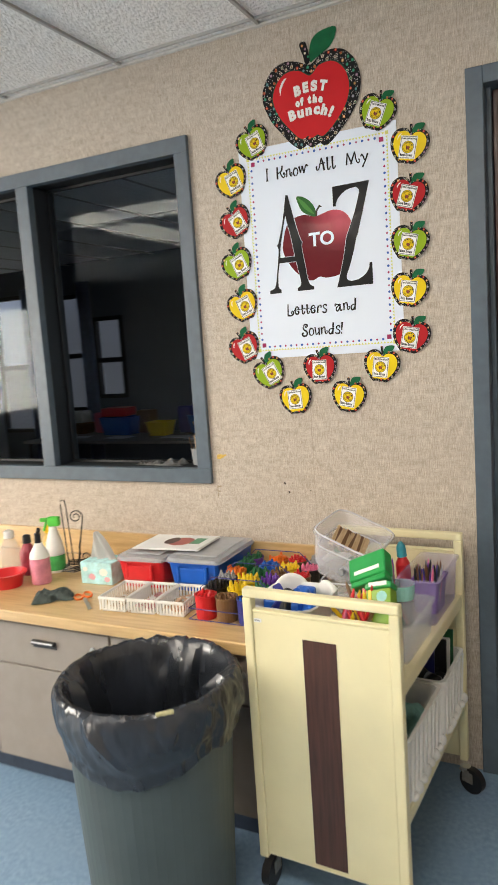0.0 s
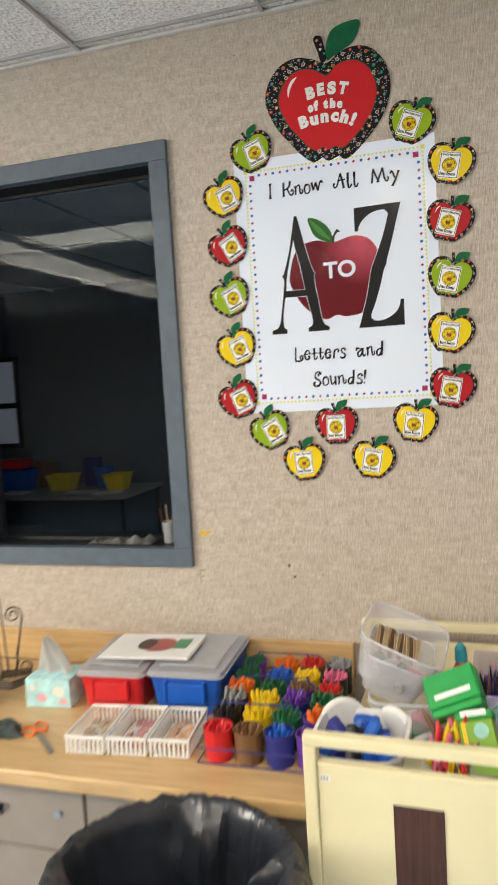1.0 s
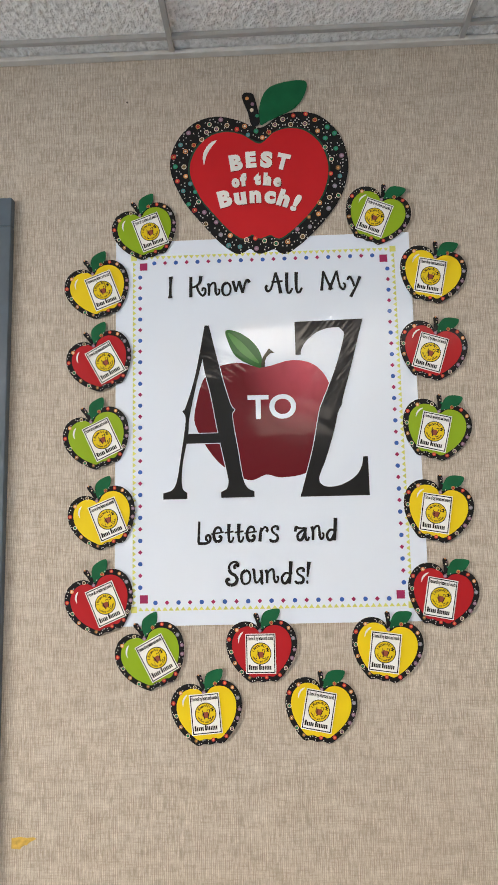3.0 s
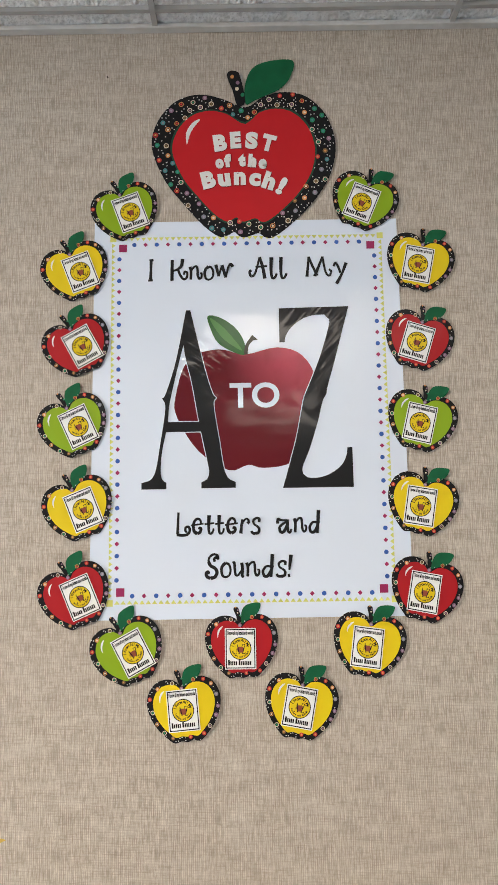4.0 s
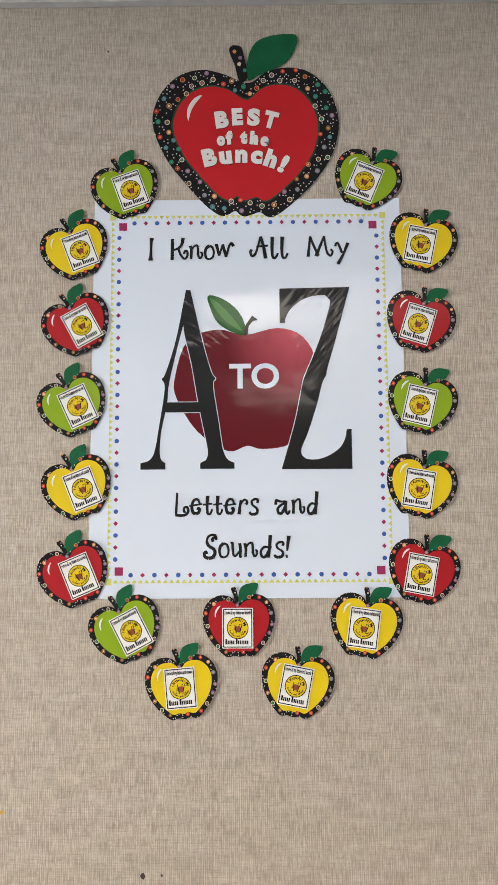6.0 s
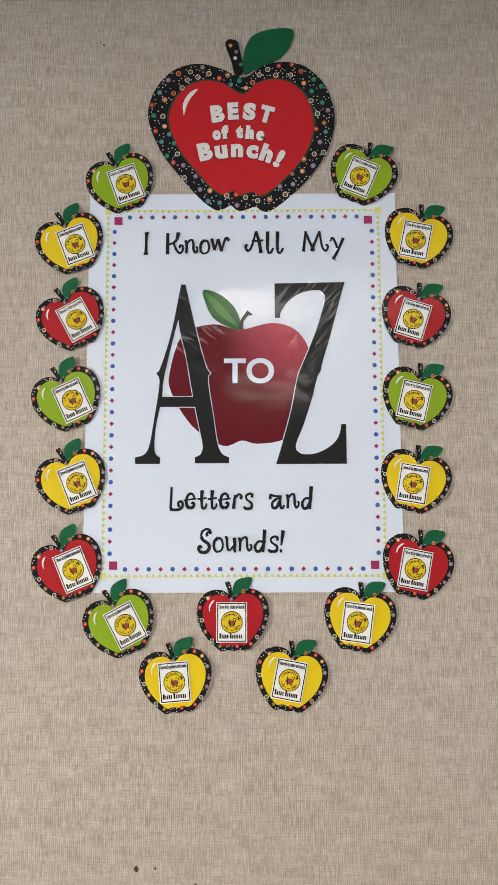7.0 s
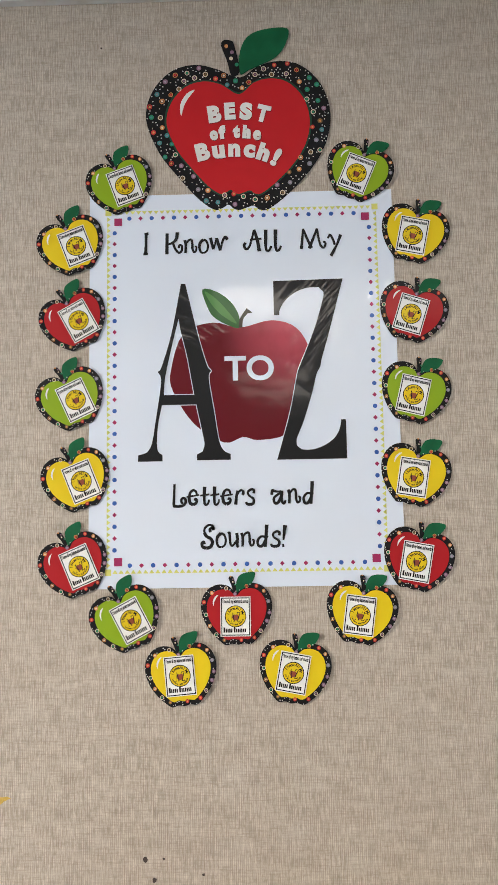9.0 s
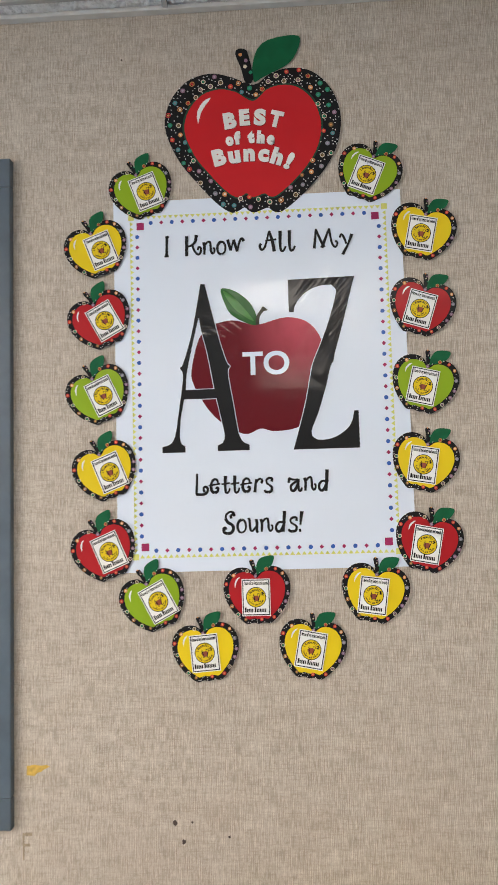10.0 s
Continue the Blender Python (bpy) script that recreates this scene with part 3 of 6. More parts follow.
def cabinet(x0, x1):
    c = thing("base_cabinet", pose(x0, 0, 0), "taupe laminate base cabinet under the worktop", "cabinet", "base cabinets")
    w = x1 - x0
    part("body", box(0.001, w - 0.001, -0.655, -0.03, 0.09, TOP - 0.044), CABINET, c)
    part("toe_kick", box(0.001, w - 0.001, -0.612, -0.05, 0.0, 0.0895), KICK, c, "dark blue vinyl base")
    dr = part("drawer", box(0.004, w - 0.004, -0.674, -0.6555, 0.482, TOP - 0.058, 0.002), CABINET, c)
    dd = part("door", box(0.004, w - 0.004, -0.674, -0.6555, 0.10, 0.476, 0.002), CABINET, c)
    hx = w * 0.5
    for ob, z, name in ((dr, 0.578, "handle"),):
        h = box(hx - 0.055, hx + 0.055, -0.690, -0.6742, z - 0.004, z + 0.014, 0.005, 2)
        bm_box(h, hx - 0.055, hx + 0.055, -0.680, -0.6742, z - 0.016, z - 0.004, 0.002)
        hd = part(name, h, BLACKM, ob, "black recessed pull")
        part("handle_bar", rod((hx - 0.048, -0.692, z + 0.008), (hx + 0.048, -0.692, z + 0.008), 0.0030, 10), CHROME, hd, "bright steel bar")
    lock = rod((w - 0.075, -0.6741, 0.583), (w - 0.075, -0.679, 0.583), 0.011, 18)
    rod((w - 0.075, -0.679, 0.583), (w - 0.075, -0.6805, 0.583), 0.007, 14, lock)
    part("lock", lock, CHROME, dr, "small round steel lock")
    return c


for a, b in ((CT_L, -1.72), (-1.72, -1.17), (-1.17, -0.585), (-0.585, 0.0)):
    cabinet(a, b)


# ---- poster ----
def wall_xz(pts, x0, z0, sx, sz, px, pz):
    return [(x0 + (p[0] - px) * sx, z0 + (pz - p[1]) * sz) for p in pts]


def grow(pts, d):
    """The outline moved outwards by d."""
    n = len(pts)
    area = sum(pts[i][0] * pts[(i + 1) % n][1] - pts[(i + 1) % n][0] * pts[i][1] for i in range(n))
    s = 1 if area > 0 else -1
    out = []
    for i in range(n):
        a, b = Vector(pts[i - 1]), Vector(pts[(i + 1) % n])
        t = (b - a).normalized()
        out.append((pts[i][0] + s * d * t.y, pts[i][1] - s * d * t.x))
    return out


# the flared capital letters, in hundredths of the print's height, from the base line up
A_LEFT = [(25.2, 100), (19.5, 71.5), (13.8, 53), (11.6, 50), (13.4, 44), (10.0, 21), (8.8, 13.5), (7.3, 8), (4.8, 4.9), (0.2, 3.5), (0.2, 0), (14, 0), (14, 3.5), (11.9, 5), (11.0, 8), (11.0, 13.5), (11.9, 22), (14.8, 36), (16.2, 49), (23.6, 79.5), (27, 88)]
A_RIGHT = [(25.2, 100), (27.7, 100), (33.2, 76.5), (36.5, 63.5), (39.8, 53), (42, 50), (40.6, 45.5), (43.6, 26), (45.2, 15), (46.6, 9), (48.8, 5.2), (52.4, 3.4), (52.4, 0.2), (33.4, 0.2), (33.4, 3.4), (36.6, 5), (37.7, 8.5), (37.0, 14), (32.4, 36), (28.4, 58.5), (23.8, 79.5)]
A_BAR = [(13.6, 36.8), (33, 36.8), (33.4, 31.2), (12.8, 31.2)]
Z_TOP = [(77, 100.4), (114.8, 101), (112, 89.5), (107.2, 70), (103.2, 55.5), (102.4, 51.2), (100.3, 47), (97.6, 36), (92.8, 21), (88.8, 11.4), (88.7, 7.4), (92, 5.2), (98.4, 5.2), (104.8, 7.4), (110.4, 11.4), (113.2, 16.2), (114.1, 21.4), (116.8, 21.4), (117.6, -0.3), (77.2, -0.3), (80.4, 9.8), (85.5, 27.6), (88.8, 44), (90.4, 50.4), (95.2, 62), (100, 75), (104, 89.6), (104.3, 93.5), (101.6, 96.4), (95.2, 96), (88.8, 93.6), (83.2, 88.8), (80.4, 84), (79.9, 80.8), (77, 80.8)]
A_LEFT, A_RIGHT, A_BAR = ([(p - 1.3, q) for p, q in pts] for pts in (A_LEFT, A_RIGHT, A_BAR))
Z_TOP = [(77 + (p - 77) * (0.970 + 0.00083 * q), q) for p, q in Z_TOP]
FRUIT = [(17.8, 51), (25, 71.5), (42, 77.4), (57.2, 74.2), (75.7, 78), (90, 73), (97.5, 57), (95, 29), (83, 14), (67, 10.8), (58.2, 12.6), (47.5, 9.8), (30.6, 20.5), (18.8, 39)]
FLEAF = [(36.3, 96.6), (43.5, 95.5), (51.5, 90), (56.5, 82.5), (57.4, 74.2), (50, 76), (41.9, 81.2), (37.8, 89.3)]
FSTEM = [(56.7, 74.2), (57.6, 79.5), (61.5, 85.2), (64.7, 82.6), (62, 82.2), (59.5, 79), (58.8, 74.2)]


def soften(pts, corner=40, steps=5):
    """Rounds an outline between its sharp corners."""
    n = len(pts)
    v = [Vector(p) for p in pts]
    sharp = [(v[i] - v[i - 1]).angle(v[(i + 1) % n] - v[i]) > radians(corner) for i in range(n)]
    out = []
    for i in range(n):
        p1, p2 = v[i], v[(i + 1) % n]
        p0 = 2 * p1 - p2 if sharp[i] else v[i - 1]
        p3 = 2 * p2 - p1 if sharp[(i + 1) % n] else v[(i + 2) % n]
        k = 1 if sharp[i] and sharp[(i + 1) % n] else steps
        for s in range(k):
            t = s / k
            q = 0.5 * (2 * p1 + (p2 - p0) * t + (2 * p0 - 5 * p1 + 4 * p2 - p3) * t * t + (3 * p1 - p0 - 3 * p2 + p3) * t ** 3)
            out.append((q.x, q.y))
    return out


def print_pts(pts, smooth, x0=-0.203, z0=1.7812, kx=0.003425, kz=0.00350, steps=4):
    p = [(x0 + a * kx, z0 + b * kz) for a, b in pts]
    return [(q[0], q[1]) for q in spline(p, True, steps)] if smooth else soften(p)


# the curly letters: strokes with a width at each end, in hundredths of a capital's height
BOWL = (12, 10, [(46, 58), (28, 70), (8, 52), (6, 22), (22, 4), (40, 16), (50, 42)])
TALL_L = [(15, 11, [(10, 106), (8, 50), (9, 20)]), (11, 9, [(9, 22), (14, 6), (26, 8), (37, 28)])]
GLYPHS = {
    "I": [(13, 10, [(6, 98), (5, 50)]), (10, 14, [(5, 50), (4, 0)]), (9, 11, [(0, 99), (14, 101)]), (9, 9, [(-4, 3), (12, 4)])],
    "K": [(13, 14, [(6, 100), (5, 50), (4, 0)]), (8, 15, [(8, 47), (35, 54), (56, 72), (63, 104)]), (10, 9, [(36, 58), (50, 26), (70, 6), (86, 16), (87, 38), (74, 42), (70, 28)])],
    "n": [(13, 10, [(4, 66), (10, 44), (8, 4)]), (8, 11, [(10, 46), (26, 64), (42, 66), (46, 44), (46, 22)]), (10, 7, [(46, 24), (54, 8), (66, 14), (68, 32), (58, 34)])],
    "o": [(14, 8, [(28, 66), (10, 52), (5, 30), (12, 8), (28, 2)]), (8, 10, [(28, 2), (46, 12), (52, 36), (44, 58), (28, 66)])],
    "w": [(13, 11, [(2, 74), (18, 18)]), (8, 8, [(18, 18), (36, 70)]), (13, 12, [(36, 72), (56, 12)]), (8, 13, [(56, 12), (70, 58), (84, 76), (96, 62)])],
    "A": [(12, 8, [(10, 46), (2, 34), (10, 16), (26, 24), (40, 60), (52, 104)]), (11, 15, [(53, 108), (68, 60), (78, 4)]), (8, 9, [(32, 60), (90, 64)])],
    "l": TALL_L,
    "M": [(13, 8, [(2, 10), (9, 60), (14, 106)]), (9, 12, [(14, 106), (36, 58), (60, 14)]), (14, 8, [(46, 12), (70, 60), (92, 106)]), (9, 9, [(92, 106), (101, 54), (111, 24), (128, 14), (138, 34), (126, 44)])],
    "y": [(9, 10, [(2, 58), (14, 74), (28, 56), (40, 26)]), (14, 9, [(74, 74), (50, 24)]), (9, 14, [(50, 24), (16, -26)])],
    "L": [(9, 11, [(10, 100), (7, 50), (4, 4)]), (12, 9, [(0, 2), (34, -1), (62, 4), (74, 20), (66, 36), (50, 32), (50, 16), (60, 14)])],
    "e": [(7, 7, [(-7, 41), (28, 45), (66, 49)]), (8, 14, [(52, 46), (48, 64), (32, 71), (15, 60), (8, 36), (14, 14), (30, 6)]), (14, 7, [(30, 6), (46, 12), (52, 26), (44, 32), (38, 24)])],
    "t": [(15, 10, [(20, 86), (17, 50), (17, 26)]), (11, 7, [(17, 28), (20, 8), (32, 5), (42, 16), (44, 28)]), (7, 8, [(-6, 46), (46, 51)])],
    "r": [(8, 14, [(14, 66), (9, 40), (4, 3)]), (8, 8, [(9, 40), (22, 58), (36, 68), (46, 64)]), (9, 12, [(46, 66), (50, 54), (42, 46)])],
    "s": [(11, 8, [(46, 52), (48, 66), (32, 70), (14, 60), (18, 44), (32, 36)]), (9, 13, [(32, 36), (46, 24), (42, 7), (24, 2)]), (13, 9, [(24, 2), (8, 5), (2, 14)])],
    "a": [(12, 7, [(-2, 44), (2, 64), (16, 60), (34, 58), (52, 60)]), (9, 13, [(50, 52), (30, 44), (10, 28), (14, 8), (32, 8), (50, 34)]), (13, 8, [(54, 62), (52, 30), (58, 7), (68, 6), (74, 20)])],
    "d": [(9, 13, [(52, 46), (26, 48), (8, 28), (14, 6), (32, 6), (50, 30)]), (15, 11, [(58, 102), (54, 60), (50, 24), (48, 0)]), (7, 8, [(50, 50), (64, 46)])],
    "S": [(11, 9, [(48, 72), (44, 84), (56, 92), (64, 84), (60, 100), (40, 104), (20, 92), (14, 72)]), (13, 14, [(14, 72), (26, 54), (48, 42), (58, 24), (46, 4), (24, -1)]), (14, 10, [(24, -1), (6, 6), (2, 22), (12, 28), (16, 18)])],
    "u": [(12, 8, [(0, 64), (8, 66), (10, 40), (14, 14), (26, 10), (44, 30)]), (13, 11, [(46, 66), (50, 40), (48, 10), (56, 2)])],
    "!": [(17, 7, [(18, 98), (12, 60), (8, 30)]), (13, 13, [(0, 5), (11, 7)])],
}


def ribbon(bm, pts, w0, w1, y):
    """A flat pen stroke along points, its width going from w0 to w1."""
    line = spline(pts, False, 5)
    rows = []
    for i, p in enumerate(line):
        t = (line[min(i + 1, len(line) - 1)] - line[max(i - 1, 0)]).normalized()
        w = (w0 + (w1 - w0) * i / (len(line) - 1)) / 2
        rows.append((bm.verts.new((p.x - t.y * w, -y, p.y + t.x * w)), bm.verts.new((p.x + t.y * w, -y, p.y - t.x * w))))
    for a, b in zip(rows, rows[1:]):
        bm.faces.new((a[0], a[1], b[1], b[0]))


def poster():
    ps = thing("poster", pose(0, 0, 0), "laminated white alphabet poster with a dotted border and red apple", "poster")
    # the sheet
    bm = box(-0.3025, 0.2990, -0.0027, -0.0021, 1.5400, 2.3150)
    part("sheet", bm, P_WHITE, ps)
    D = 0.0032
    # border: squares, dots, diamonds and a row of small triangles
    L, R, B, T = -0.2455, 0.2452, 1.5905, 2.2605
    def piece(name, pts, material, cache={}):
        """One printed mark of the border, with its mesh shared by all alike."""
        if name not in cache:
            cache[name] = part(name, flats([(pts, 0)], 0.0), material, ps)
            return cache[name]
        ob = new(name, cache[name].data)
        ob.parent = ps
        return ob
    s = 0.0078
    for x in (L, R):
        for z in (B, T):
            piece("border_square", [(-s, -s), (s, -s), (s, s), (-s, s)], P_MAG).location = (x, -D, z)
    tri = bmesh.new()
    def run(p, q, n, flip):
        for k in range(1, n):
            x, z = p[0] + (q[0] - p[0]) * k / n, p[1] + (q[1] - p[1]) * k / n
            if (k % 2 == 1) != flip:
                piece("border_dot", circle(0, 0, 0.0044, 10), P_BLUE).location = (x, -D, z)
            else:
                piece("border_diamond", [(-0.0044, 0), (0, -0.0046), (0.0044, 0), (0, 0.0046)], P_MAG).location = (x, -D, z)
    off = 0.007
    run((L, T + off), (R, T + off), 22, False)
    run((L, B - off), (R, B - off), 22, False)
    run((L - off, B), (L - off, T), 30, False)
    run((R + off, B), (R + off, T), 30, False)
    for x in (L - 0.0195, R + 0.0195):
        for z in (B - 0.0195, T + 0.0195):
            flats([([(x - 0.006, z - 0.006), (x + 0.006, z - 0.006), (x + 0.006, z + 0.006), (x - 0.006, z + 0.006)], 0)], D, tri)
    for k in range(44):
        x = L - 0.006 + (R - L + 0.012) * k / 43
        for z, s in ((T + 0.022, -1), (B - 0.022, 1)):
            flats([([(x - 0.005, z), (x + 0.005, z), (x, z + s * 0.007)], 0)], D, tri)
    for k in range(60):
        z = B - 0.006 + (T - B + 0.012) * k / 59
        for x, s in ((L - 0.022, 1), (R + 0.022, -1)):
            flats([([(x, z - 0.005), (x, z + 0.005), (x + s * 0.007, z)], 0)], D, tri)
    part("border_edging", tri, P_YEL, ps, "fine pale yellow toothed edging")
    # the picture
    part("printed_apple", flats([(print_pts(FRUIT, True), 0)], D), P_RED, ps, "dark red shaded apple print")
    part("printed_leaf", flats([(print_pts(FLEAF, True), 0)], D + 0.0002), P_LEAF, ps)
    lf = [(37.6, 95.5), (44, 91), (50, 84.5), (55.8, 76.6), (50, 79.5), (44.5, 84), (40, 90)]
    part("leaf_light", flats([(print_pts(lf, True), 0)], D + 0.0003), P_LEAF2, ps, "paler stripe along the printed leaf")
    part("printed_stem", flats([(print_pts(FSTEM, False), 0)], D + 0.0004), P_STEM, ps)
    halo = bmesh.new()
    for k, s in enumerate((A_LEFT, A_RIGHT, A_BAR, Z_TOP)):
        flats([(grow(print_pts(s, False), 0.0014), 0)], D + 0.0005 + 0.00004 * k, halo)
    part("letter_outline", halo, P_WHITE, ps)
    a = bmesh.new()
    for k, s in enumerate((A_LEFT, A_RIGHT, A_BAR)):
        flats([(print_pts(s, False), 0)], D + 0.0008 + 0.00006 * k, a)
    part("letter_a", a, P_INK, ps, "tall black capital A")
    part("letter_z", flats([(print_pts(Z_TOP, False), 0)], D + 0.0008), P_INK, ps, "tall black capital Z")
    w = bmesh.new()
    add_letters(w, "TO", pose(-0.0375, -D - 0.001, 1.9375), 0.0455, 0.0016, 0.096)
    part("lettering", w, P_WHITE, ps, "white word TO")
    # the curly hand-lettered words, stroke by stroke
    def word(text, x0, x1, z, h):
        wds = bmesh.new()
        ends = [max(p[0] for s in GLYPHS[ch] for p in s[2]) for ch in text]
        total = sum(ends) + 12 * (len(text) - 1)
        k, x, lift = (x1 - x0) / total, x0, 0
        for ch, e in zip(text, ends):
            for w0, w1, pts in GLYPHS[ch]:
                lift += 1
                ribbon(wds, [(x + p[0] * k, z + p[1] * h / 100) for p in pts], 1.12 * w0 * h / 100, 1.12 * w1 * h / 100, D + 0.0006 + 0.00003 * lift)
            x += (e + 12) * k
        part("lettering", wds, P_INK, ps, "black curly word " + text)
    for text, x0, x1, z, h in (("I", -0.193, -0.185, 2.192, 0.043), ("Know", -0.150, -0.028, 2.192, 0.043), ("All", 0.004, 0.078, 2.192, 0.043), ("My", 0.117, 0.196, 2.192, 0.043),
                               ("Letters", -0.140, 0.0155, 1.6945, 0.0425), ("and", 0.0500, 0.1295, 1.6945, 0.0425), ("Sounds!", -0.086, 0.0735, 1.6145, 0.0415)):
        word(text, x0, x1, z, h)
    return ps


poster()

# ---- apple cut-outs ----
BODY = [(0.01, 0.325), (0.11, 0.385), (0.225, 0.412), (0.35, 0.384), (0.458, 0.275), (0.505, 0.115), (0.475, -0.05), (0.39, -0.19), (0.27, -0.315), (0.165, -0.395), (0.115, -0.40), (0.08, -0.377), (0.04, -0.388), (0.0, -0.40), (-0.03, -0.39), (-0.055, -0.37), (-0.09, -0.388), (-0.135, -0.395), (-0.22, -0.335), (-0.33, -0.215), (-0.435, -0.08), (-0.507, 0.10), (-0.475, 0.25), (-0.375, 0.362), (-0.245, 0.400), (-0.12, 0.375)]
LEAFP = [(0.012, 0.345), (0.008, 0.45), (0.05, 0.55), (0.145, 0.592), (0.275, 0.595), (0.268, 0.515), (0.215, 0.44), (0.13, 0.395), (0.06, 0.365)]
STEMP = [(-0.092, 0.505), (-0.075, 0.535), (-0.035, 0.53), (-0.018, 0.50), (0.01, 0.36), (-0.035, 0.335), (-0.06, 0.42)]
SHINE = [(-0.315, 0.125), (-0.32, 0.19), (-0.285, 0.25), (-0.24, 0.27), (-0.275, 0.225), (-0.30, 0.18)]


INNER = [(0.0, 0.245), (0.09, 0.315), (0.20, 0.335), (0.31, 0.30), (0.39, 0.21), (0.418, 0.09), (0.39, -0.05), (0.315, -0.18), (0.22, -0.28), (0.145, -0.335), (0.07, -0.322), (0.0, -0.335), (-0.07, -0.322), (-0.145, -0.335), (-0.22, -0.28), (-0.315, -0.18), (-0.39, -0.05), (-0.418, 0.09), (-0.39, 0.21), (-0.31, 0.30), (-0.20, 0.335), (-0.09, 0.315)]


def body_at(f, drop=0.0):
    """The apple's outline drawn in towards its middle."""
    pts = spline(BODY, True, 4)
    out = []
    for p in pts:
        q = Vector((p.x * f, (p.y + 0.02) * f - 0.02))
        if abs(p.x) < 0.12 and p.y > 0.2:
            q.y -= drop * (1 - abs(p.x) / 0.12)
        out.append((q.x, q.y))
    return out


def inside(p, poly):
    hit, n = False, len(poly)
    for i in range(n):
        a, b = poly[i], poly[(i + 1) % n]
        if (a[1] > p[1]) != (b[1] > p[1]) and p[0] < (b[0] - a[0]) * (p[1] - a[1]) / (b[1] - a[1]) + a[0]:
            hit = not hit
    return hit


def apple(name, m, width, inset, fill, label, dot_scale, seed, group="", tall=1.0):
    ap = thing(name, m, label, "cut-out", group)
    k = lambda pts: [(p[0] * width, p[1] * width * tall) for p in pts]
    outer, inner = body_at(1.0), body_at(inset, 0.02)
    thin = body_at(inset + 0.022, 0.015)
    if dot_scale < 1.2:        # the small ones have an even, narrow border
        inner = [(p.x, p.y) for p in spline(INNER, True, 4)]
        thin = [(1.03 * p[0], 1.03 * p[1]) for p in inner]
        outer = [(1.195 * p[0], 1.20 * p[1]) for p in inner]
    part("border", sheet(k(outer), 0.0034, 0.0010), INK, ap, "black border with coloured spots")
    part("stem", sheet(k(spline([(p[0], p[1] - 0.03) for p in STEMP] if dot_scale < 1.2 else STEMP, True, 3)), 0.0040, 0.0010), INK, ap)
    low = 0.05 if dot_scale < 1.2 else 0.0
    part("leaf", sheet(k(spline([(p[0], p[1] - low) for p in LEAFP], True, 4)), 0.0032 if not low else 0.0040, 0.0010), LEAF, ap, "dark green leaf")
    part("edge_line", flats([(k(thin), 0)], 0.0038), EDGEG if dot_scale > 1.2 else INK, ap)
    part("fill", flats([(k(inner), 0)], 0.0042), fill, ap)
    part("shine", flats([(k(spline([(a * inset / 0.78, b * inset / 0.78 - 0.01) for a, b in SHINE], True, 3)), 0)], 0.0045), WHT, ap, "white shine mark")
    # spots on the border: discs with a paler eye, and rings round a small disc, with fine white points between
    rnd = random.Random(seed)
    large = dot_scale > 1.2
    spots, placed, tries = [], [], 0
    r_big, gap, want = (0.0148, 0.0475, 120) if large else (0.030, 0.115, 17)
    while len(placed) < want and tries < 9000:
        tries += 1
        p = (rnd.uniform(-0.5, 0.5), rnd.uniform(-0.42, 0.42))
        if not inside(p, outer) or inside(p, thin) or any((p[0] - q[0]) ** 2 + (p[1] - q[1]) ** 2 < gap ** 2 for q in placed):
            continue
        r = r_big * rnd.uniform(0.86, 1.0)
        if not all(inside((p[0] + 0.92 * r * math.cos(a), p[1] + 0.92 * r * math.sin(a)), outer) for a in (0, 0.79, 1.57, 2.36, 3.14, 3.93, 4.71, 5.5)):
            continue
        placed.append(p)
        if rnd.random() < 0.45:
            s, eye = rnd.choice(((1, 7), (5, 0), (1, 6), (0, 5), (1, 3), (5, 1)))
            spots += [(k(q), s) for q in ring_quads(*p, r * 0.68, r)]
            spots.append((k(circle(*p, r * 0.46, 8)), eye))
        else:
            s = rnd.choice((2, 3, 4, 6, 5, 7, 2, 0) if large else (0, 0, 3, 7, 4, 5))
            spots += [(k(q), s) for q in ring_quads(*p, r * 0.45, r * 0.95)]
            spots.append((k(circle(*p, r * 0.45, 8)), {2: 4, 3: 9, 4: 9, 6: 2, 5: 1, 7: 5, 0: 5}[s]))
    fine, tries = [], 0
    while len(fine) < want * 1.8 and tries < 9000:
        tries += 1
        p = (rnd.uniform(-0.5, 0.5), rnd.uniform(-0.42, 0.42))
        if inside(p, outer) and not inside(p, thin) and all((p[0] - q[0]) ** 2 + (p[1] - q[1]) ** 2 > (r_big * 1.35) ** 2 for q in placed) and all((p[0] - q[0]) ** 2 + (p[1] - q[1]) ** 2 > (r_big * 0.95) ** 2 for q in fine):
            spots.append((k(circle(*p, r_big * 0.24, 6)), 8))
            fine.append(p)
    tagged(part("spotted_print", flats(spots, 0.00425), DOTS + [WHT, MAUVE], ap), "scattered small coloured printed spots and rings", kind="stuff")
    stem_spots = [(k(circle(-0.055 + 0.013 * i + (0.01 if i % 2 else -0.008), 0.50 - 0.035 * i, r_big * (0.75 if dot_scale > 1.2 else 0.36), 8)), (5, 3, 1, 6)[i % 4]) for i in range(4)]
    part("stem_print", flats(stem_spots, 0.0045), DOTS, ap)
    return ap


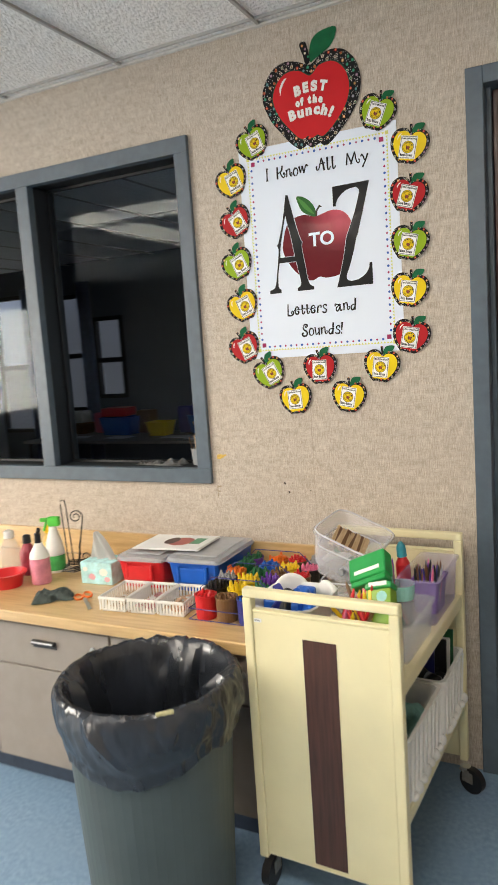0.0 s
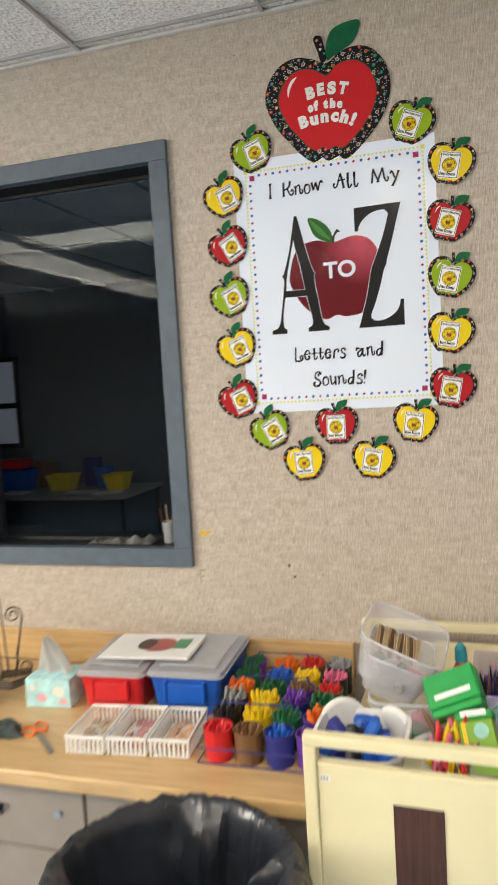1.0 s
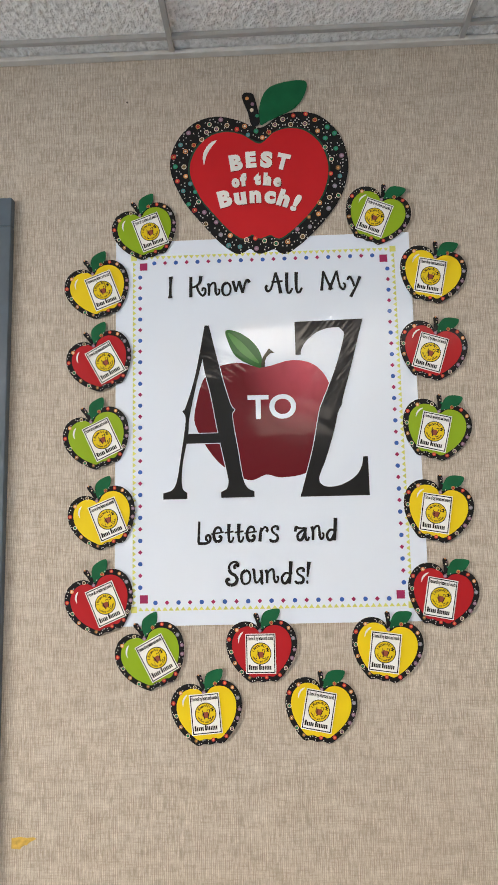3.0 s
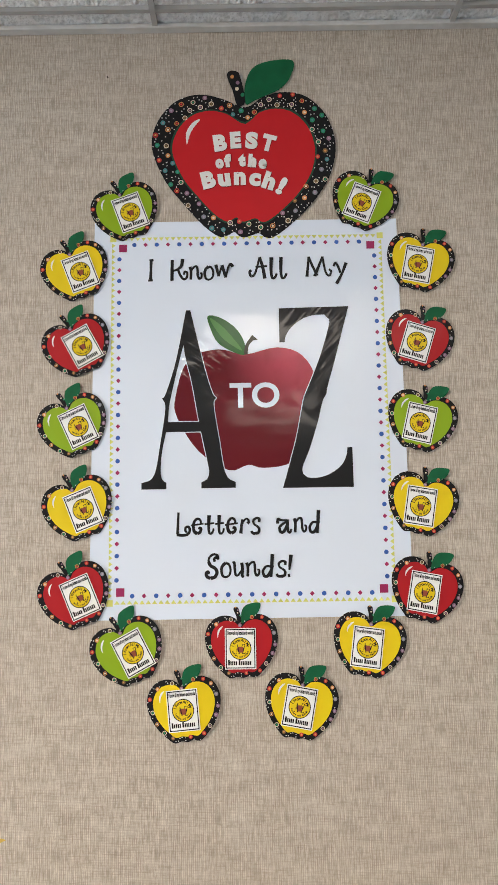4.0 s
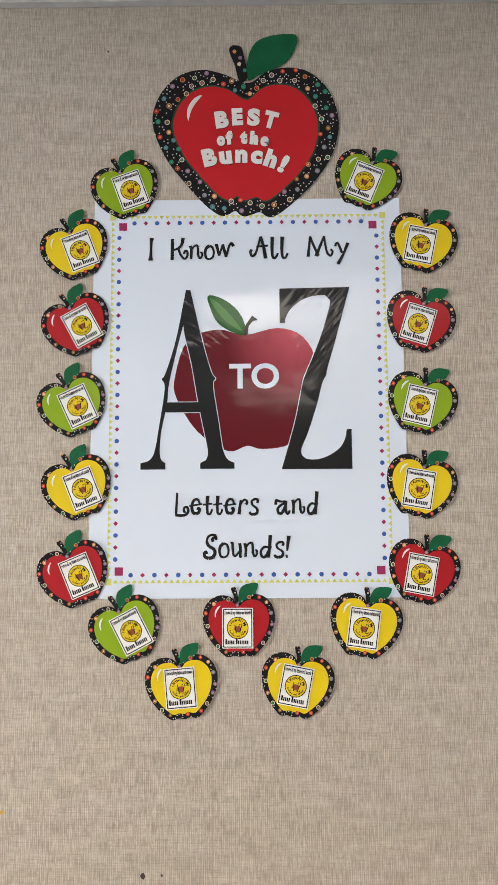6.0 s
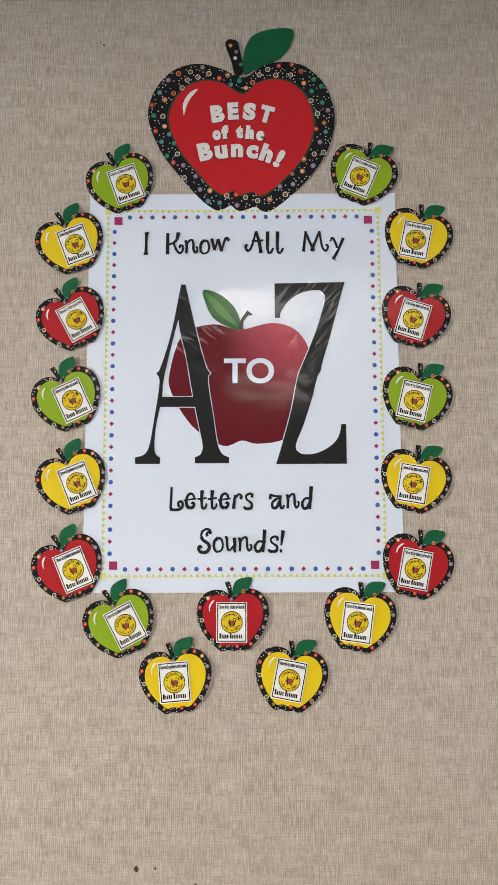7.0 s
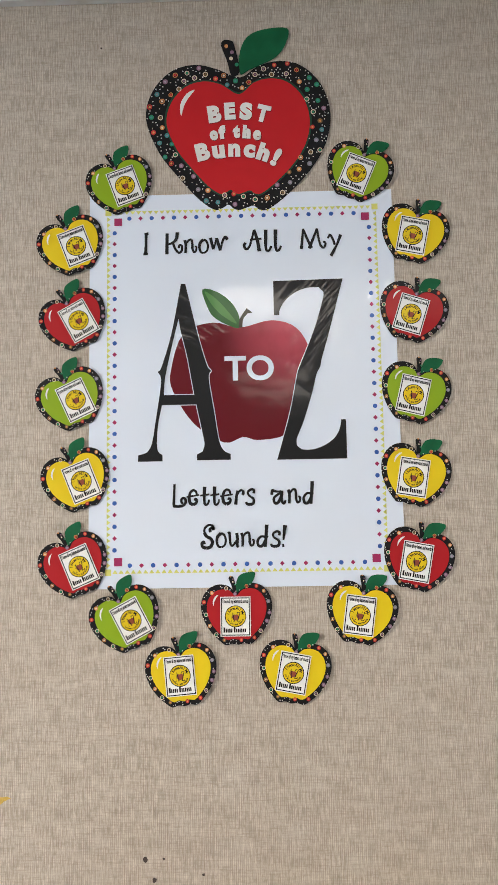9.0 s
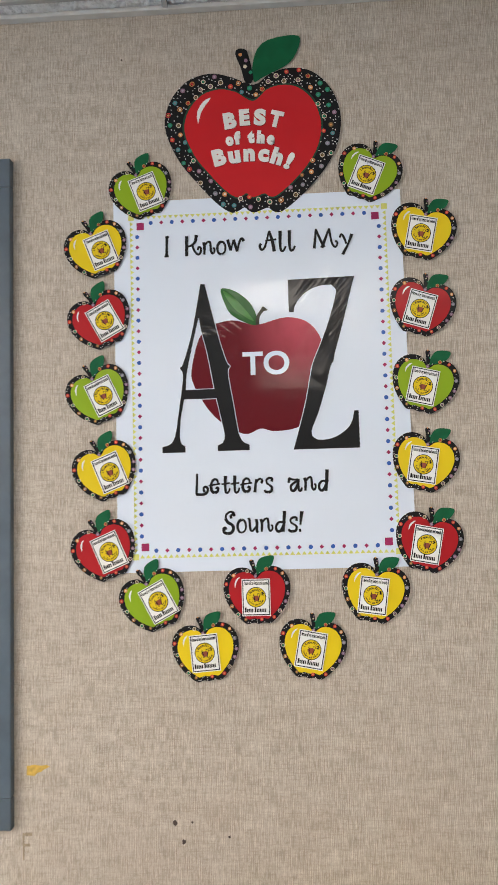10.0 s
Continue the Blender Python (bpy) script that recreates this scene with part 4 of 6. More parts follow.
def name_tag(ap, w):
    """The small white card on each apple: frame line, yellow disc, printed words, a name that is only bars."""
    hw, hh, cx, cz = 0.212 * w, 0.272 * w, 0.0, 0.0
    rect = lambda a, b, c, d: [(cx + a, cz + c), (cx + b, cz + c), (cx + b, cz + d), (cx + a, cz + d)]
    tag = part("name_tag", sheet(rect(-hw, hw, -hh, hh), 0.0056, 0.0008), TAGW, ap, "white card with a round yellow badge")
    e, t = 0.012 * w, 0.013 * w
    ln = [(rect(-hw + e, hw - e, hh - e - t, hh - e), 0), (rect(-hw + e, hw - e, -hh + e, -hh + e + t), 0),
          (rect(-hw + e, -hw + e + t, -hh + e + t, hh - e - t), 0), (rect(hw - e - t, hw - e, -hh + e + t, hh - e - t), 0)]
    x, z = -hw * 0.80, -hh * 0.80
    for n, b in enumerate((13, 10, 10, 11, 10, 0, 13, 10, 10, 9, 10, 11, 10)):       # the name: plain bars
        if b:
            ln.append((rect(x, x + b * 0.001 * w * 1.75, z, z + (0.070 if n in (0, 6) else 0.052) * w), 0))
        x += (b * 1.75 + 7.0) * 0.001 * w if b else 0.014 * w
    part("printing", flats(ln, 0.0059), INK, tag)
    part("badge_rim", flats([(circle(cx, cz + 0.002 * w, 0.150 * w, 28), 0)], 0.0059), INK, tag)
    part("badge", flats([(circle(cx, cz + 0.002 * w, 0.139 * w, 28), 0)], 0.0061), YEL, tag)
    wd = bmesh.new()
    add_letters(wd, "I know all my letters and sounds", pose(cx, -0.0060, cz + 0.186 * w), 0.050 * w, 0.00028, 1.68 * hw, 0.0001, True)
    for text, mid, up in (("I Know All My", 90, True), ("Letters and Sounds", 270, False)):
        n = len(text)
        step = 12.0 if up else 8.0
        for i, ch in enumerate(text):
            if ch == " ":
                continue
            a = radians(mid + (1 if up else -1) * step * ((n - 1) / 2 - i))
            r = (0.092 if up else 0.120) * w
            ry = 90 - math.degrees(a) if up else 270 - math.degrees(a)
            add_letters(wd, ch, pose(cx + r * math.cos(a), -0.0063, cz + 0.002 * w + r * math.sin(a), 0, ry, 0), (0.040 if up else 0.024) * w, 0.00012, None, 0.0001, True)
    part("lettering", wd, INK, tag)
    sm = lambda pts, s: [(cx + (a - 58) * 0.00115 * w, cz + (b - 50) * 0.00125 * w - 0.006 * w) for a, b in pts]
    part("badge_apple", flats([(sm(FRUIT, True), 0)], 0.0063), BADGE, tag)
    part("badge_letters", flats([(sm(A_LEFT, 0), 0), (sm(Z_TOP, 0), 0)], 0.0065), INK, tag)
    part("badge_letter", flats([(sm(A_RIGHT, 0), 0)], 0.00655), INK, tag)


big = apple("apple_sign", pose(-0.0030, 0, 2.4335, 0, 0.5, 0), 0.368, 0.775, RED,
            "large red paper apple with spotted black border above the poster", 2.0, 11, "", 1.045)
words, shade = bmesh.new(), bmesh.new()
# each letter: middle of its foot from the apple's middle, width, height of a capital, lean
LETTERING = [("B", -0.0460, 0.0320, 0.0255, 0.0305, -8), ("E", -0.0160, 0.0375, 0.0210, 0.0305, -3), ("S", 0.0145, 0.0365, 0.0240, 0.0305, 5), ("T", 0.0460, 0.0315, 0.0260, 0.0305, 15),
             ("o", -0.0480, -0.0055, 0.0160, 0.0225, -9), ("f", -0.0315, -0.0030, 0.0135, 0.0225, -6), ("t", -0.0040, -0.0015, 0.0140, 0.0225, 1), ("h", 0.0160, -0.0030, 0.0160, 0.0225, 5), ("e", 0.0365, -0.0065, 0.0160, 0.0225, 9),
             ("B", -0.0685, -0.0475, 0.0265, 0.0315, -13), ("u", -0.0385, -0.0435, 0.0240, 0.0325, -7), ("n", -0.0085, -0.0410, 0.0230, 0.0325, 0), ("c", 0.0210, -0.0430, 0.0225, 0.0325, 6), ("h", 0.0460, -0.0500, 0.0235, 0.0315, 19), ("!", 0.0680, -0.0605, 0.0125, 0.0320, 28)]
for ch, x, z, wide, high, lean in LETTERING:
    add_letters(words, ch, pose(x, -0.0054, z, 0, lean, 0), high, 0.0030, wide * 1.05, 0.0002, True)
    add_letters(shade, ch, pose(x + 0.0008, -0.0048, z - 0.0010, 0, lean, 0), high, 0.0030, wide * 1.05, 0.0001, True)
part("lettering_shadow", shade, mat("dark_red_print", (0.16, 0.006, 0.010), 0.5, spec=0.2), big, "thin dark red printed edge")
part("lettering", words, WHT, big, "white words Best of the Bunch!")

SW = 0.1345
KINDS = {"g": (GRN, "lime green"), "y": (YEL, "yellow"), "r": (RED_S, "red")}
# kind, x, z, tilt, tilt of the name tag
PLACES = [("g", -0.2400, 2.3345, 17, 20), ("y", -0.3375, 2.2120, 18, 21), ("r", -0.3315, 2.0605, 22, 29), ("g", -0.3365, 1.9035, 20, 25), ("y", -0.3245, 1.7455, 18, 22),
          ("r", -0.3280, 1.5835, 20, 23), ("g", -0.2294, 1.4816, 21, 28), ("y", -0.1260, 1.3790, 6, 5), ("r", -0.0206, 1.4896, 2, 0), ("y", 0.0854, 1.3810, -8, -11),
          ("y", 0.2132, 1.4876, -10, -8), ("r", 0.3226, 1.5848, -14, -11), ("y", 0.3230, 1.7440, -14, -10), ("g", 0.3294, 1.9026, -15, -14), ("r", 0.3312, 2.0615, -16, -18),
          ("y", 0.3404, 2.2195, -15, -12), ("g", 0.2346, 2.3490, -22, -23)]
first = {}
rnd = random.Random(8)
for kind, x, z, tilt, tag_tilt in PLACES:
    over = 0.0014 if (abs(x) < 0.32 and z > 2.2) or (abs(x) < 0.26 and z < 1.53) or abs(x) < 0.345 else 0.0
    m = pose(x, -0.001 - over, z + 0.001, rnd.uniform(-0.6, 0.6), -tilt, rnd.uniform(-1.2, 0.6))
    if kind not in first:
        first[kind] = apple("apple_cutout", m, SW, 0.80, KINDS[kind][0],
                            KINDS[kind][1] + " paper apple with spotted border and white name tag", 1.0, 21, "apple name cut-outs", 1.04)
        name_tag(first[kind], SW)
        made = first[kind]
    else:
        made = copy_thing(first[kind], m)
    for child in made.children:
        if child.name.startswith("name_tag"):
            child.matrix_local = pose((0.062 if tilt > 6 else -0.02) * SW, 0, (-0.03 if z > 1.42 else -0.005) * SW, 0, tilt - tag_tilt, 0)

# marks on the wall
def blot(name, x, z, r, material, label, sx=1.0):
    q = random.Random(int(1000 * x) + 7)
    pts = [(x + sx * r * q.uniform(0.55, 1.1) * math.cos(a * 0.6283), z + r * q.uniform(0.55, 1.1) * math.sin(a * 0.6283)) for a in range(10)]
    return tagged(mesh_ob(name, sheet(pts, 0.0009, 0.0008), material), label, "wall mark")


TAPE = mat("yellowed_tape", (0.62, 0.40, 0.07), 0.5, vary=0.25, scale=120)
HOLE = mat("dark_hole", (0.07, 0.05, 0.045), 0.8)
SCUFF = mat("scuffed_backing", (0.33, 0.26, 0.18), 0.8, vary=0.3, scale=150)
torn = [(x - 0.003, z + 0.005) for x, z in [(-0.490, 1.1565), (-0.474, 1.1590), (-0.461, 1.1570), (-0.450, 1.1585), (-0.443, 1.1555), (-0.455, 1.1500), (-0.461, 1.1450), (-0.468, 1.1435), (-0.474, 1.1375), (-0.490, 1.1390)]]
tagged(mesh_ob("tape_scrap", sheet(torn, 0.0009, 0.0008), TAPE), "torn scrap of yellowed tape on the wall", "wall mark")
for x, z, r in ((-0.196, 1.050, 0.006), (-0.179, 1.014, 0.005), (-0.162, 1.051, 0.0025), (-0.089, 1.023, 0.003), (-0.281, 2.632, 0.0025)):
    blot("nail_hole", x, z, r, HOLE, "small dark nail hole in the wallcovering")
sc = bmesh.new()
bm_box(sc, -0.5015, -0.4985, -0.0008, 0, 0.981, 1.033)
bm_box(sc, -0.4980, -0.483, -0.0007, 0, 1.027, 1.033)
bm_box(sc, -0.4980, -0.487, -0.0007, 0, 1.007, 1.012)
tagged(mesh_ob("wall_scuff", sc, SCUFF), "torn corner-shaped scuff in the wallcovering", "wall mark")


# ---- waste bin ----
def waste_bin(x, y):
    b = thing("waste_bin", pose(x, y, 0), "large grey-green round plastic waste bin with a black liner", "waste bin")
    prof = [(0, 0.0), (0.202, 0.0), (0.208, 0.006), (0.237, 0.60), (0.238, 0.655), (0.250, 0.660), (0.254, 0.675), (0.251, 0.688), (0.243, 0.691), (0.2385, 0.684), (0.230, 0.60), (0.198, 0.02), (0, 0.02)]
    part("body", revolve(prof, 56), CAN, b, smooth=False)
    N, INSIDE, SKIRT = 300, 26, 24
    rr = random.Random(31)

    def pleats(n, reach, deep, sway, thin, wide):
        """Sharp folds: angle, drift with depth, half width, depth, where it fades out."""
        return [(rr.uniform(-math.pi, math.pi), rr.uniform(-sway, sway), rr.uniform(thin, wide), deep * rr.uniform(0.35, 1.0) * rr.choice((1, 1, -0.6)), reach * rr.uniform(0.35, 1.2)) for _ in range(n)]
    outer_folds, inner_folds = pleats(26, 0.20, 0.019, 1.5, 0.03, 0.13), pleats(20, 0.70, 0.050, 0.22, 0.09, 0.26)

    def fold_sum(folds, a, depth):
        total = 0.0
        for a0, drift, half, deep, reach in folds:
            d = (a - a0 - drift * depth * 2.2 + math.pi) % (2 * math.pi) - math.pi
            u = abs(d) / (half * (1 + 3.0 * depth))
            if u < 1:
                total += deep * (1 - u) * max(0.0, 1 - depth / reach) * min(1.0, 0.35 + depth * 14)
        return total

    def crumple(a, z, f, seed):
        """Small facets with sharp edges."""
        v = Vector((math.cos(a) * f, math.sin(a) * f, z * f * 2.2 + seed))
        return abs(noise.noise(v)) - 0.22

    def folds(r, z, a, i):
        p = Vector((math.cos(a), math.sin(a), 0))
        if i >= INSIDE + 4:                       # the skirt outside, longest where it was pulled down
            s = (i - INSIDE - 4) / (SKIRT - 1)
            front = math.exp(-(((a + 1.30 + math.pi) % (2 * math.pi) - math.pi) / 0.62) ** 2)
            length = 0.150 + 0.055 * front + 0.014 * noise.noise(p * 2.3 + Vector((3, 1, 7))) + 0.006 * noise.noise(p * 7)
            depth = s * length
            bulge = 0.016 * math.sin(min(1.0, s * 1.25) * math.pi) ** 0.8 * (0.65 + 0.5 * front)
            c = fold_sum(outer_folds, a, depth) + 0.012 * min(1, 5 * s) * (crumple(a, z - depth, 3.4, 2) + 0.5 * crumple(a, z - depth, 8.5, 5))
            body = 0.2420 - 0.047 * depth
            return max(body, r + bulge - 0.085 * depth + c), z - depth
        if i <= INSIDE:                           # inside, hanging in a few large drapes
            depth = (INSIDE - i) / INSIDE * 0.50
            c = fold_sum(inner_folds, a, depth) + min(1.0, depth * 9) * (0.070 * crumple(a, z * 0.5, 1.5, 1) + 0.020 * crumple(a, z * 0.5, 3.4, 6))
            return r - min(0.085, max(0.0, 0.5 * abs(c) + c * 0.5 + 0.012 * min(1, depth * 8))), z
        bunch = noise.noise(p * 5 + Vector((0, 0, 2))) * 0.004 + 0.0045 * noise.noise(p * 15)
        return r + max(-0.003, bunch), z + 1.5 * max(-0.003, bunch)
    prof = [(0.228 - 0.035 * (1 - k / INSIDE) ** 0.7, 0.18 + 0.500 * k / INSIDE) for k in range(INSIDE + 1)]
    prof += [(0.2360, 0.6945), (0.2440, 0.6990), (0.2530, 0.6975)]
    prof += [(0.2590, 0.6905)] * SKIRT
    bm = revolve([(0, 0.18)] + prof, N, wob=lambda r, z, a, i: folds(r, z, a, i - 1))
    part("liner", bm, LINER, b, "black plastic liner folded over the rim", smooth=True).data.set_sharp_from_angle(angle=radians(24))
    part("sticker_scrap", box(-0.024, 0.024, -0.2590, -0.2490, 0.6895, 0.7015, 0.004, 2), mat("yellowed_label", (0.55, 0.50, 0.28), 0.6, vary=0.3, scale=90), b).matrix_local = pose(0, 0, 0, 0, 0, 45)
    return b


waste_bin(-0.229, -0.955).scale = (0.99, 0.99, 1.0)


# ---- book cart ----
def open_tub(w, d, h, flare, t, n=4, r=0.02, rim=0.006):
    """An open container with rounded corners, sloping sides and a rolled rim; base centre at the origin."""
    def loop(a, b, z, rr):
        out = []
        for cx, cy, s in ((a - rr, b - rr, 0), (-a + rr, b - rr, 90), (-a + rr, -b + rr, 180), (a - rr, -b + rr, 270)):
            for k in range(n + 1):
                q = radians(s + 90 * k / n)
                out.append((cx + rr * math.cos(q), cy + rr * math.sin(q), z))
        return out
    bm = bmesh.new()
    a, b = w / 2, d / 2
    ia, ib = a - flare, b - flare
    loops = [loop(ia, ib, 0, r), loop(a, b, h - rim, r), loop(a + rim, b + rim, h - rim, r), loop(a + rim, b + rim, h, r),
             loop(a - t, b - t, h, r), loop(ia - t, ib - t, t, r)]
    vs = [[bm.verts.new(p) for p in lp] for lp in loops]
    m = len(vs[0])
    for p, q in zip(vs, vs[1:]):
        for k in range(m):
            bm.faces.new((p[k], p[(k + 1) % m], q[(k + 1) % m], q[k]))
    bm.faces.new(vs[0])
    bm.faces.new(vs[-1])
    return bm


ZINC = mat("dull_zinc", (0.30, 0.29, 0.265), 0.42, 0.5, vary=0.2, scale=60)
CART = pose(0.011, -0.805, 0, 0, 0, -2.2)


def book_cart():
    c = thing("book_cart", CART, "cream enamel steel book cart with a brown stripe, full of supplies", "cart")
    W, L, H, Z0 = 0.455, 0.742, 0.914, 0.088
    for y0, name in ((0.0, "near"), (L - 0.03, "far")):
        post = bmesh.new()
        for x in (0.0, W - 0.028):
            bm_box(post, x, x + 0.028, y0, y0 + 0.03, Z0, H - 0.0262, 0.004, 2)
        bm_box(post, 0.0, W, y0, y0 + 0.03, H - 0.026, H, 0.005, 2)
        bm_box(post, 0.028, W - 0.028, y0 + 0.004, y0 + 0.026, H - 0.068, H - 0.060, 0.002)
        part("end_frame", post, CREAM, c)
        p = box(0.0283, W - 0.0283, y0 + 0.006, y0 + 0.024, Z0 + 0.012, H - 0.069, 0.002)
        part("end_panel", p, CREAM, c)
        if name == "near":
            part("stripe", box(0.180, 0.278, y0 + 0.0035, y0 + 0.0055, 0.118, 0.786, 0.0005), BROWNLAM, c, "brown wood-grain laminate stripe")
            st = part("label_plate", box(0.032, 0.056, y0 + 0.0045, y0 + 0.0055, 0.818, 0.829), PAPER, c, "small white sticker")
            bars = bmesh.new()
            for k in range(3):
                bm_box(bars, 0.035 + 0.006 * k, 0.039 + 0.006 * k, y0 + 0.0038, y0 + 0.0043, 0.821, 0.826)
            part("printing", bars, GREYP, st)
    for z, name in ((0.700, "top_shelf"), (0.335, "middle_shelf")):
        s = bmesh.new()
        bm_box(s, 0.004, W - 0.004, 0.031, L - 0.031, z - 0.004, z, 0.001)
        for x in (0.004, W - 0.016):
            bm_box(s, x, x + 0.012, 0.031, L - 0.031, z - 0.045, z - 0.0045, 0.003)
        part(name, s, CREAM, c)
    for x in (0.03, W - 0.03):
        for y in (0.04, L - 0.04):
            far = x > 0.1 and y > 0.1
            turn = pose(x + 0.028, y - 0.015, 0, 0, 0, 68) @ pose(-x, -y, 0) if far else Matrix()
            k = part("caster", rod((x, y, Z0), (x, y, 0.072), 0.018, 12), CHROME, c, "steel caster with black wheel")
            fork = bmesh.new()
            for s in (-0.017, 0.014):
                bm_box(fork, x + s, x + s + 0.003, y - 0.036, y + 0.006, 0.038, 0.076, 0.001)
            bm_box(fork, x - 0.017, x + 0.017, y - 0.02, y + 0.016, 0.0765, 0.080)
            part("fork", fork, ZINC, k, "dull steel fork")
            part("wheel", rod((x - 0.0125, y - 0.026, 0.0445), (x + 0.0125, y - 0.026, 0.0445), 0.044, 28), BLACKP, k, "black rubber wheel")
            k.matrix_local = turn
    return c


book_cart()


def on_cart(x, y, z=0.700, rx=0, ry=0, rz=0):
    return CART @ pose(x, y, z, rx, ry, rz)


# white trays with ribs on the middle shelf
def ribbed_tray(m, seed, fill, d):
    t = thing("storage_tray", m, "white ribbed plastic storage tray with mixed supplies", "tray", "storage trays")
    part("body", open_tub(0.27, d, 0.183, 0.0, 0.003, r=0.02, rim=0.008), WHITEP, t)
    n = round(d / 0.045)
    r2 = random.Random(seed)
    ridge = bmesh.new()
    bm_box(ridge, -0.0035, 0.0035, -0.0030, 0.0030, -0.082, 0.082, 0.0025, 2)
    knob = bmesh.new()
    bmesh.ops.create_icosphere(knob, subdivisions=2, radius=1.0)
    for k in range(n):
        y = (k - (n - 1) / 2) * 0.0435
        part("rib", ridge.copy(), WHITEP, t).matrix_local = pose(0.1392, y + 0.006, 0.088, -10, 0, 0)
        part("lip", knob.copy(), WHITEP, t, smooth=True).matrix_local = pose(0.1385, y + 0.022, 0.004) @ Matrix.Diagonal((0.011 + 0.004 * r2.random(), 0.017 + 0.006 * r2.random(), 0.012 + 0.007 * (k % 2), 1))
    part("foot_strip", box(0.120, 0.1375, -d / 2 + 0.03, d / 2 - 0.03, -0.012, -0.0005, 0.004, 2), WHITEP, t)
    for k in range(9):
        col = r2.choice(fill)
        b = box(-0.03, 0.03, -0.022, 0.022, -0.05, 0.05, 0.012, 2)
        ob = mesh_ob("supply_bottle", b, col, None)
        ob.matrix_world = m @ pose(r2.uniform(-0.03, 0.078), r2.uniform(-0.3, 0.3) * d, 0.07 + 0.055 * r2.random(), r2.uniform(-50, 50), r2.uniform(-50, 50), r2.uniform(0, 180))
        tagged(ob, "small plastic supply container lying in a white tray", "container", "supplies in trays")
    return t


ribbed_tray(on_cart(0.311, 0.225, 0.3352), 3, [REDP, BLUEP, MINT, DGREENP, BLUEP, REDP], 0.345)
ribbed_tray(on_cart(0.315, 0.555, 0.3352), 5, [BLACKP, BLACKP, GREYP, PAPER, BLACKP], 0.265)
for x, y, h, c0 in ((0.40, 0.60, 0.235, BLACKP), (0.405, 0.63, 0.23, PAPER), (0.365, 0.58, 0.22, NAVYP), (0.41, 0.655, 0.25, DGREENP)):
    ob = tagged(mesh_ob("folder", box(-0.045, 0.045, -0.006, 0.006, 0.004, h, 0.002), c0), "thin upright folder standing in a tray", "folder", "folders in a tray")
    ob.matrix_world = on_cart(x - 0.03, y, 0.3352, -6, 0, 0)

# stack of translucent tubs
tubs = (on_cart(0.150, 0.485, 0.7005, 0, 0, 4), on_cart(0.110, 0.492, 0.822, 3, 20, 2), on_cart(0.116, 0.505, 0.853, 4, 22, 0))
for k, m in enumerate(tubs):
    t = thing("plastic_tub", m, ("clouded clear plastic tub stacked on the book cart", "clouded clear plastic tub of craft sticks on top of the stack")[k == 2], "tub", "clear plastic tubs")
    part("body", open_tub(0.215, 0.275, 0.115 if k == 0 else 0.098, 0.022, 0.0025, r=0.04, rim=0.006), MILKP, t).scale = (0.80, 0.76, 1) if k < 2 else (0.98, 0.90, 1.15)
    rim = [(0.1105 * math.copysign(abs(math.cos(a)) ** 0.35, math.cos(a)), 0.1405 * math.copysign(abs(math.sin(a)) ** 0.35, math.sin(a)), 0.116 if k == 0 else 0.099) for a in (0.1309 * q for q in range(48))]
    part("rim", tube(rim, 0.0030, 6, None, True), RIMP, t, "thicker clouded rim").scale = (0.80, 0.76, 1) if k < 2 else (0.98, 0.90, 1.15)
rnd = random.Random(12)
for k in range(13):
    x = 0.082 + 0.0085 * k
    m = on_cart(x, 0.515 + rnd.uniform(-0.006, 0.006), 0.936 - 0.38 * (x - 0.082) + rnd.uniform(-0.004, 0.004), 26 + rnd.uniform(-5, 5), 0, rnd.uniform(-5, 5)) @ pose(0, 0, 0, 0, 68 + rnd.uniform(-14, 14), 0)
    s = tagged(mesh_ob("craft_stick", box(-0.008, 0.008, -0.047, 0.047, -0.0014, 0.0014, 0.0012), BROWNP if k % 3 == 1 else TANW), "flat pale wooden craft stick in a tub", "craft stick", "craft sticks")
    s.matrix_world = m
for k in range(14):
    m = tubs[0 if k < 8 else 1] @ pose(rnd.uniform(-0.07, 0.07), rnd.uniform(-0.09, 0.09), 0.022 + rnd.uniform(0, 0.03), rnd.uniform(-10, 10), rnd.uniform(-10, 10), rnd.uniform(0, 180))
    s = tagged(mesh_ob("glue_stick", rod((-0.04, 0, 0), (0.04, 0, 0), 0.011, 12), [WHITEP, DGREENP, GREYP, PINKP][k % 4]), "small capped glue stick lying in a clear tub", "glue stick", "glue sticks")
    s.matrix_world = m

# white tub with blue scissors-like pieces
m = on_cart(0.092, 0.150, 0.7005, 0, 0, 0)
t = thing("white_tub", m, "white plastic tub holding blue and black foam pieces", "tub")
part("body", open_tub(0.200, 0.235, 0.152, 0.028, 0.003, 3, 0.050, 0.005), WHITEP, t)
for s, rad in ((-1, 0.056), (1, 0.045)):
    lb = revolve([(0, 0), (rad - 0.006, 0), (rad - 0.001, 0.003), (rad, 0.008), (rad - 0.002, 0.013), (rad - 0.008, 0.016), (0, 0.016)], 32)
    bmesh.ops.transform(lb, matrix=pose(s * 0.064, 0.1135, 0.124, 90, 0, -s * 28), verts=lb.verts)
    part("lobe", lb, WHITEP, t, "rounded white raised corner")
band = bmesh.new()
bm_box(band, -0.030, 0.030, 0.070, 0.098, 0.105, 0.151, 0.008, 2)
part("band", band, BLUEP, t, "blue band over the rim")
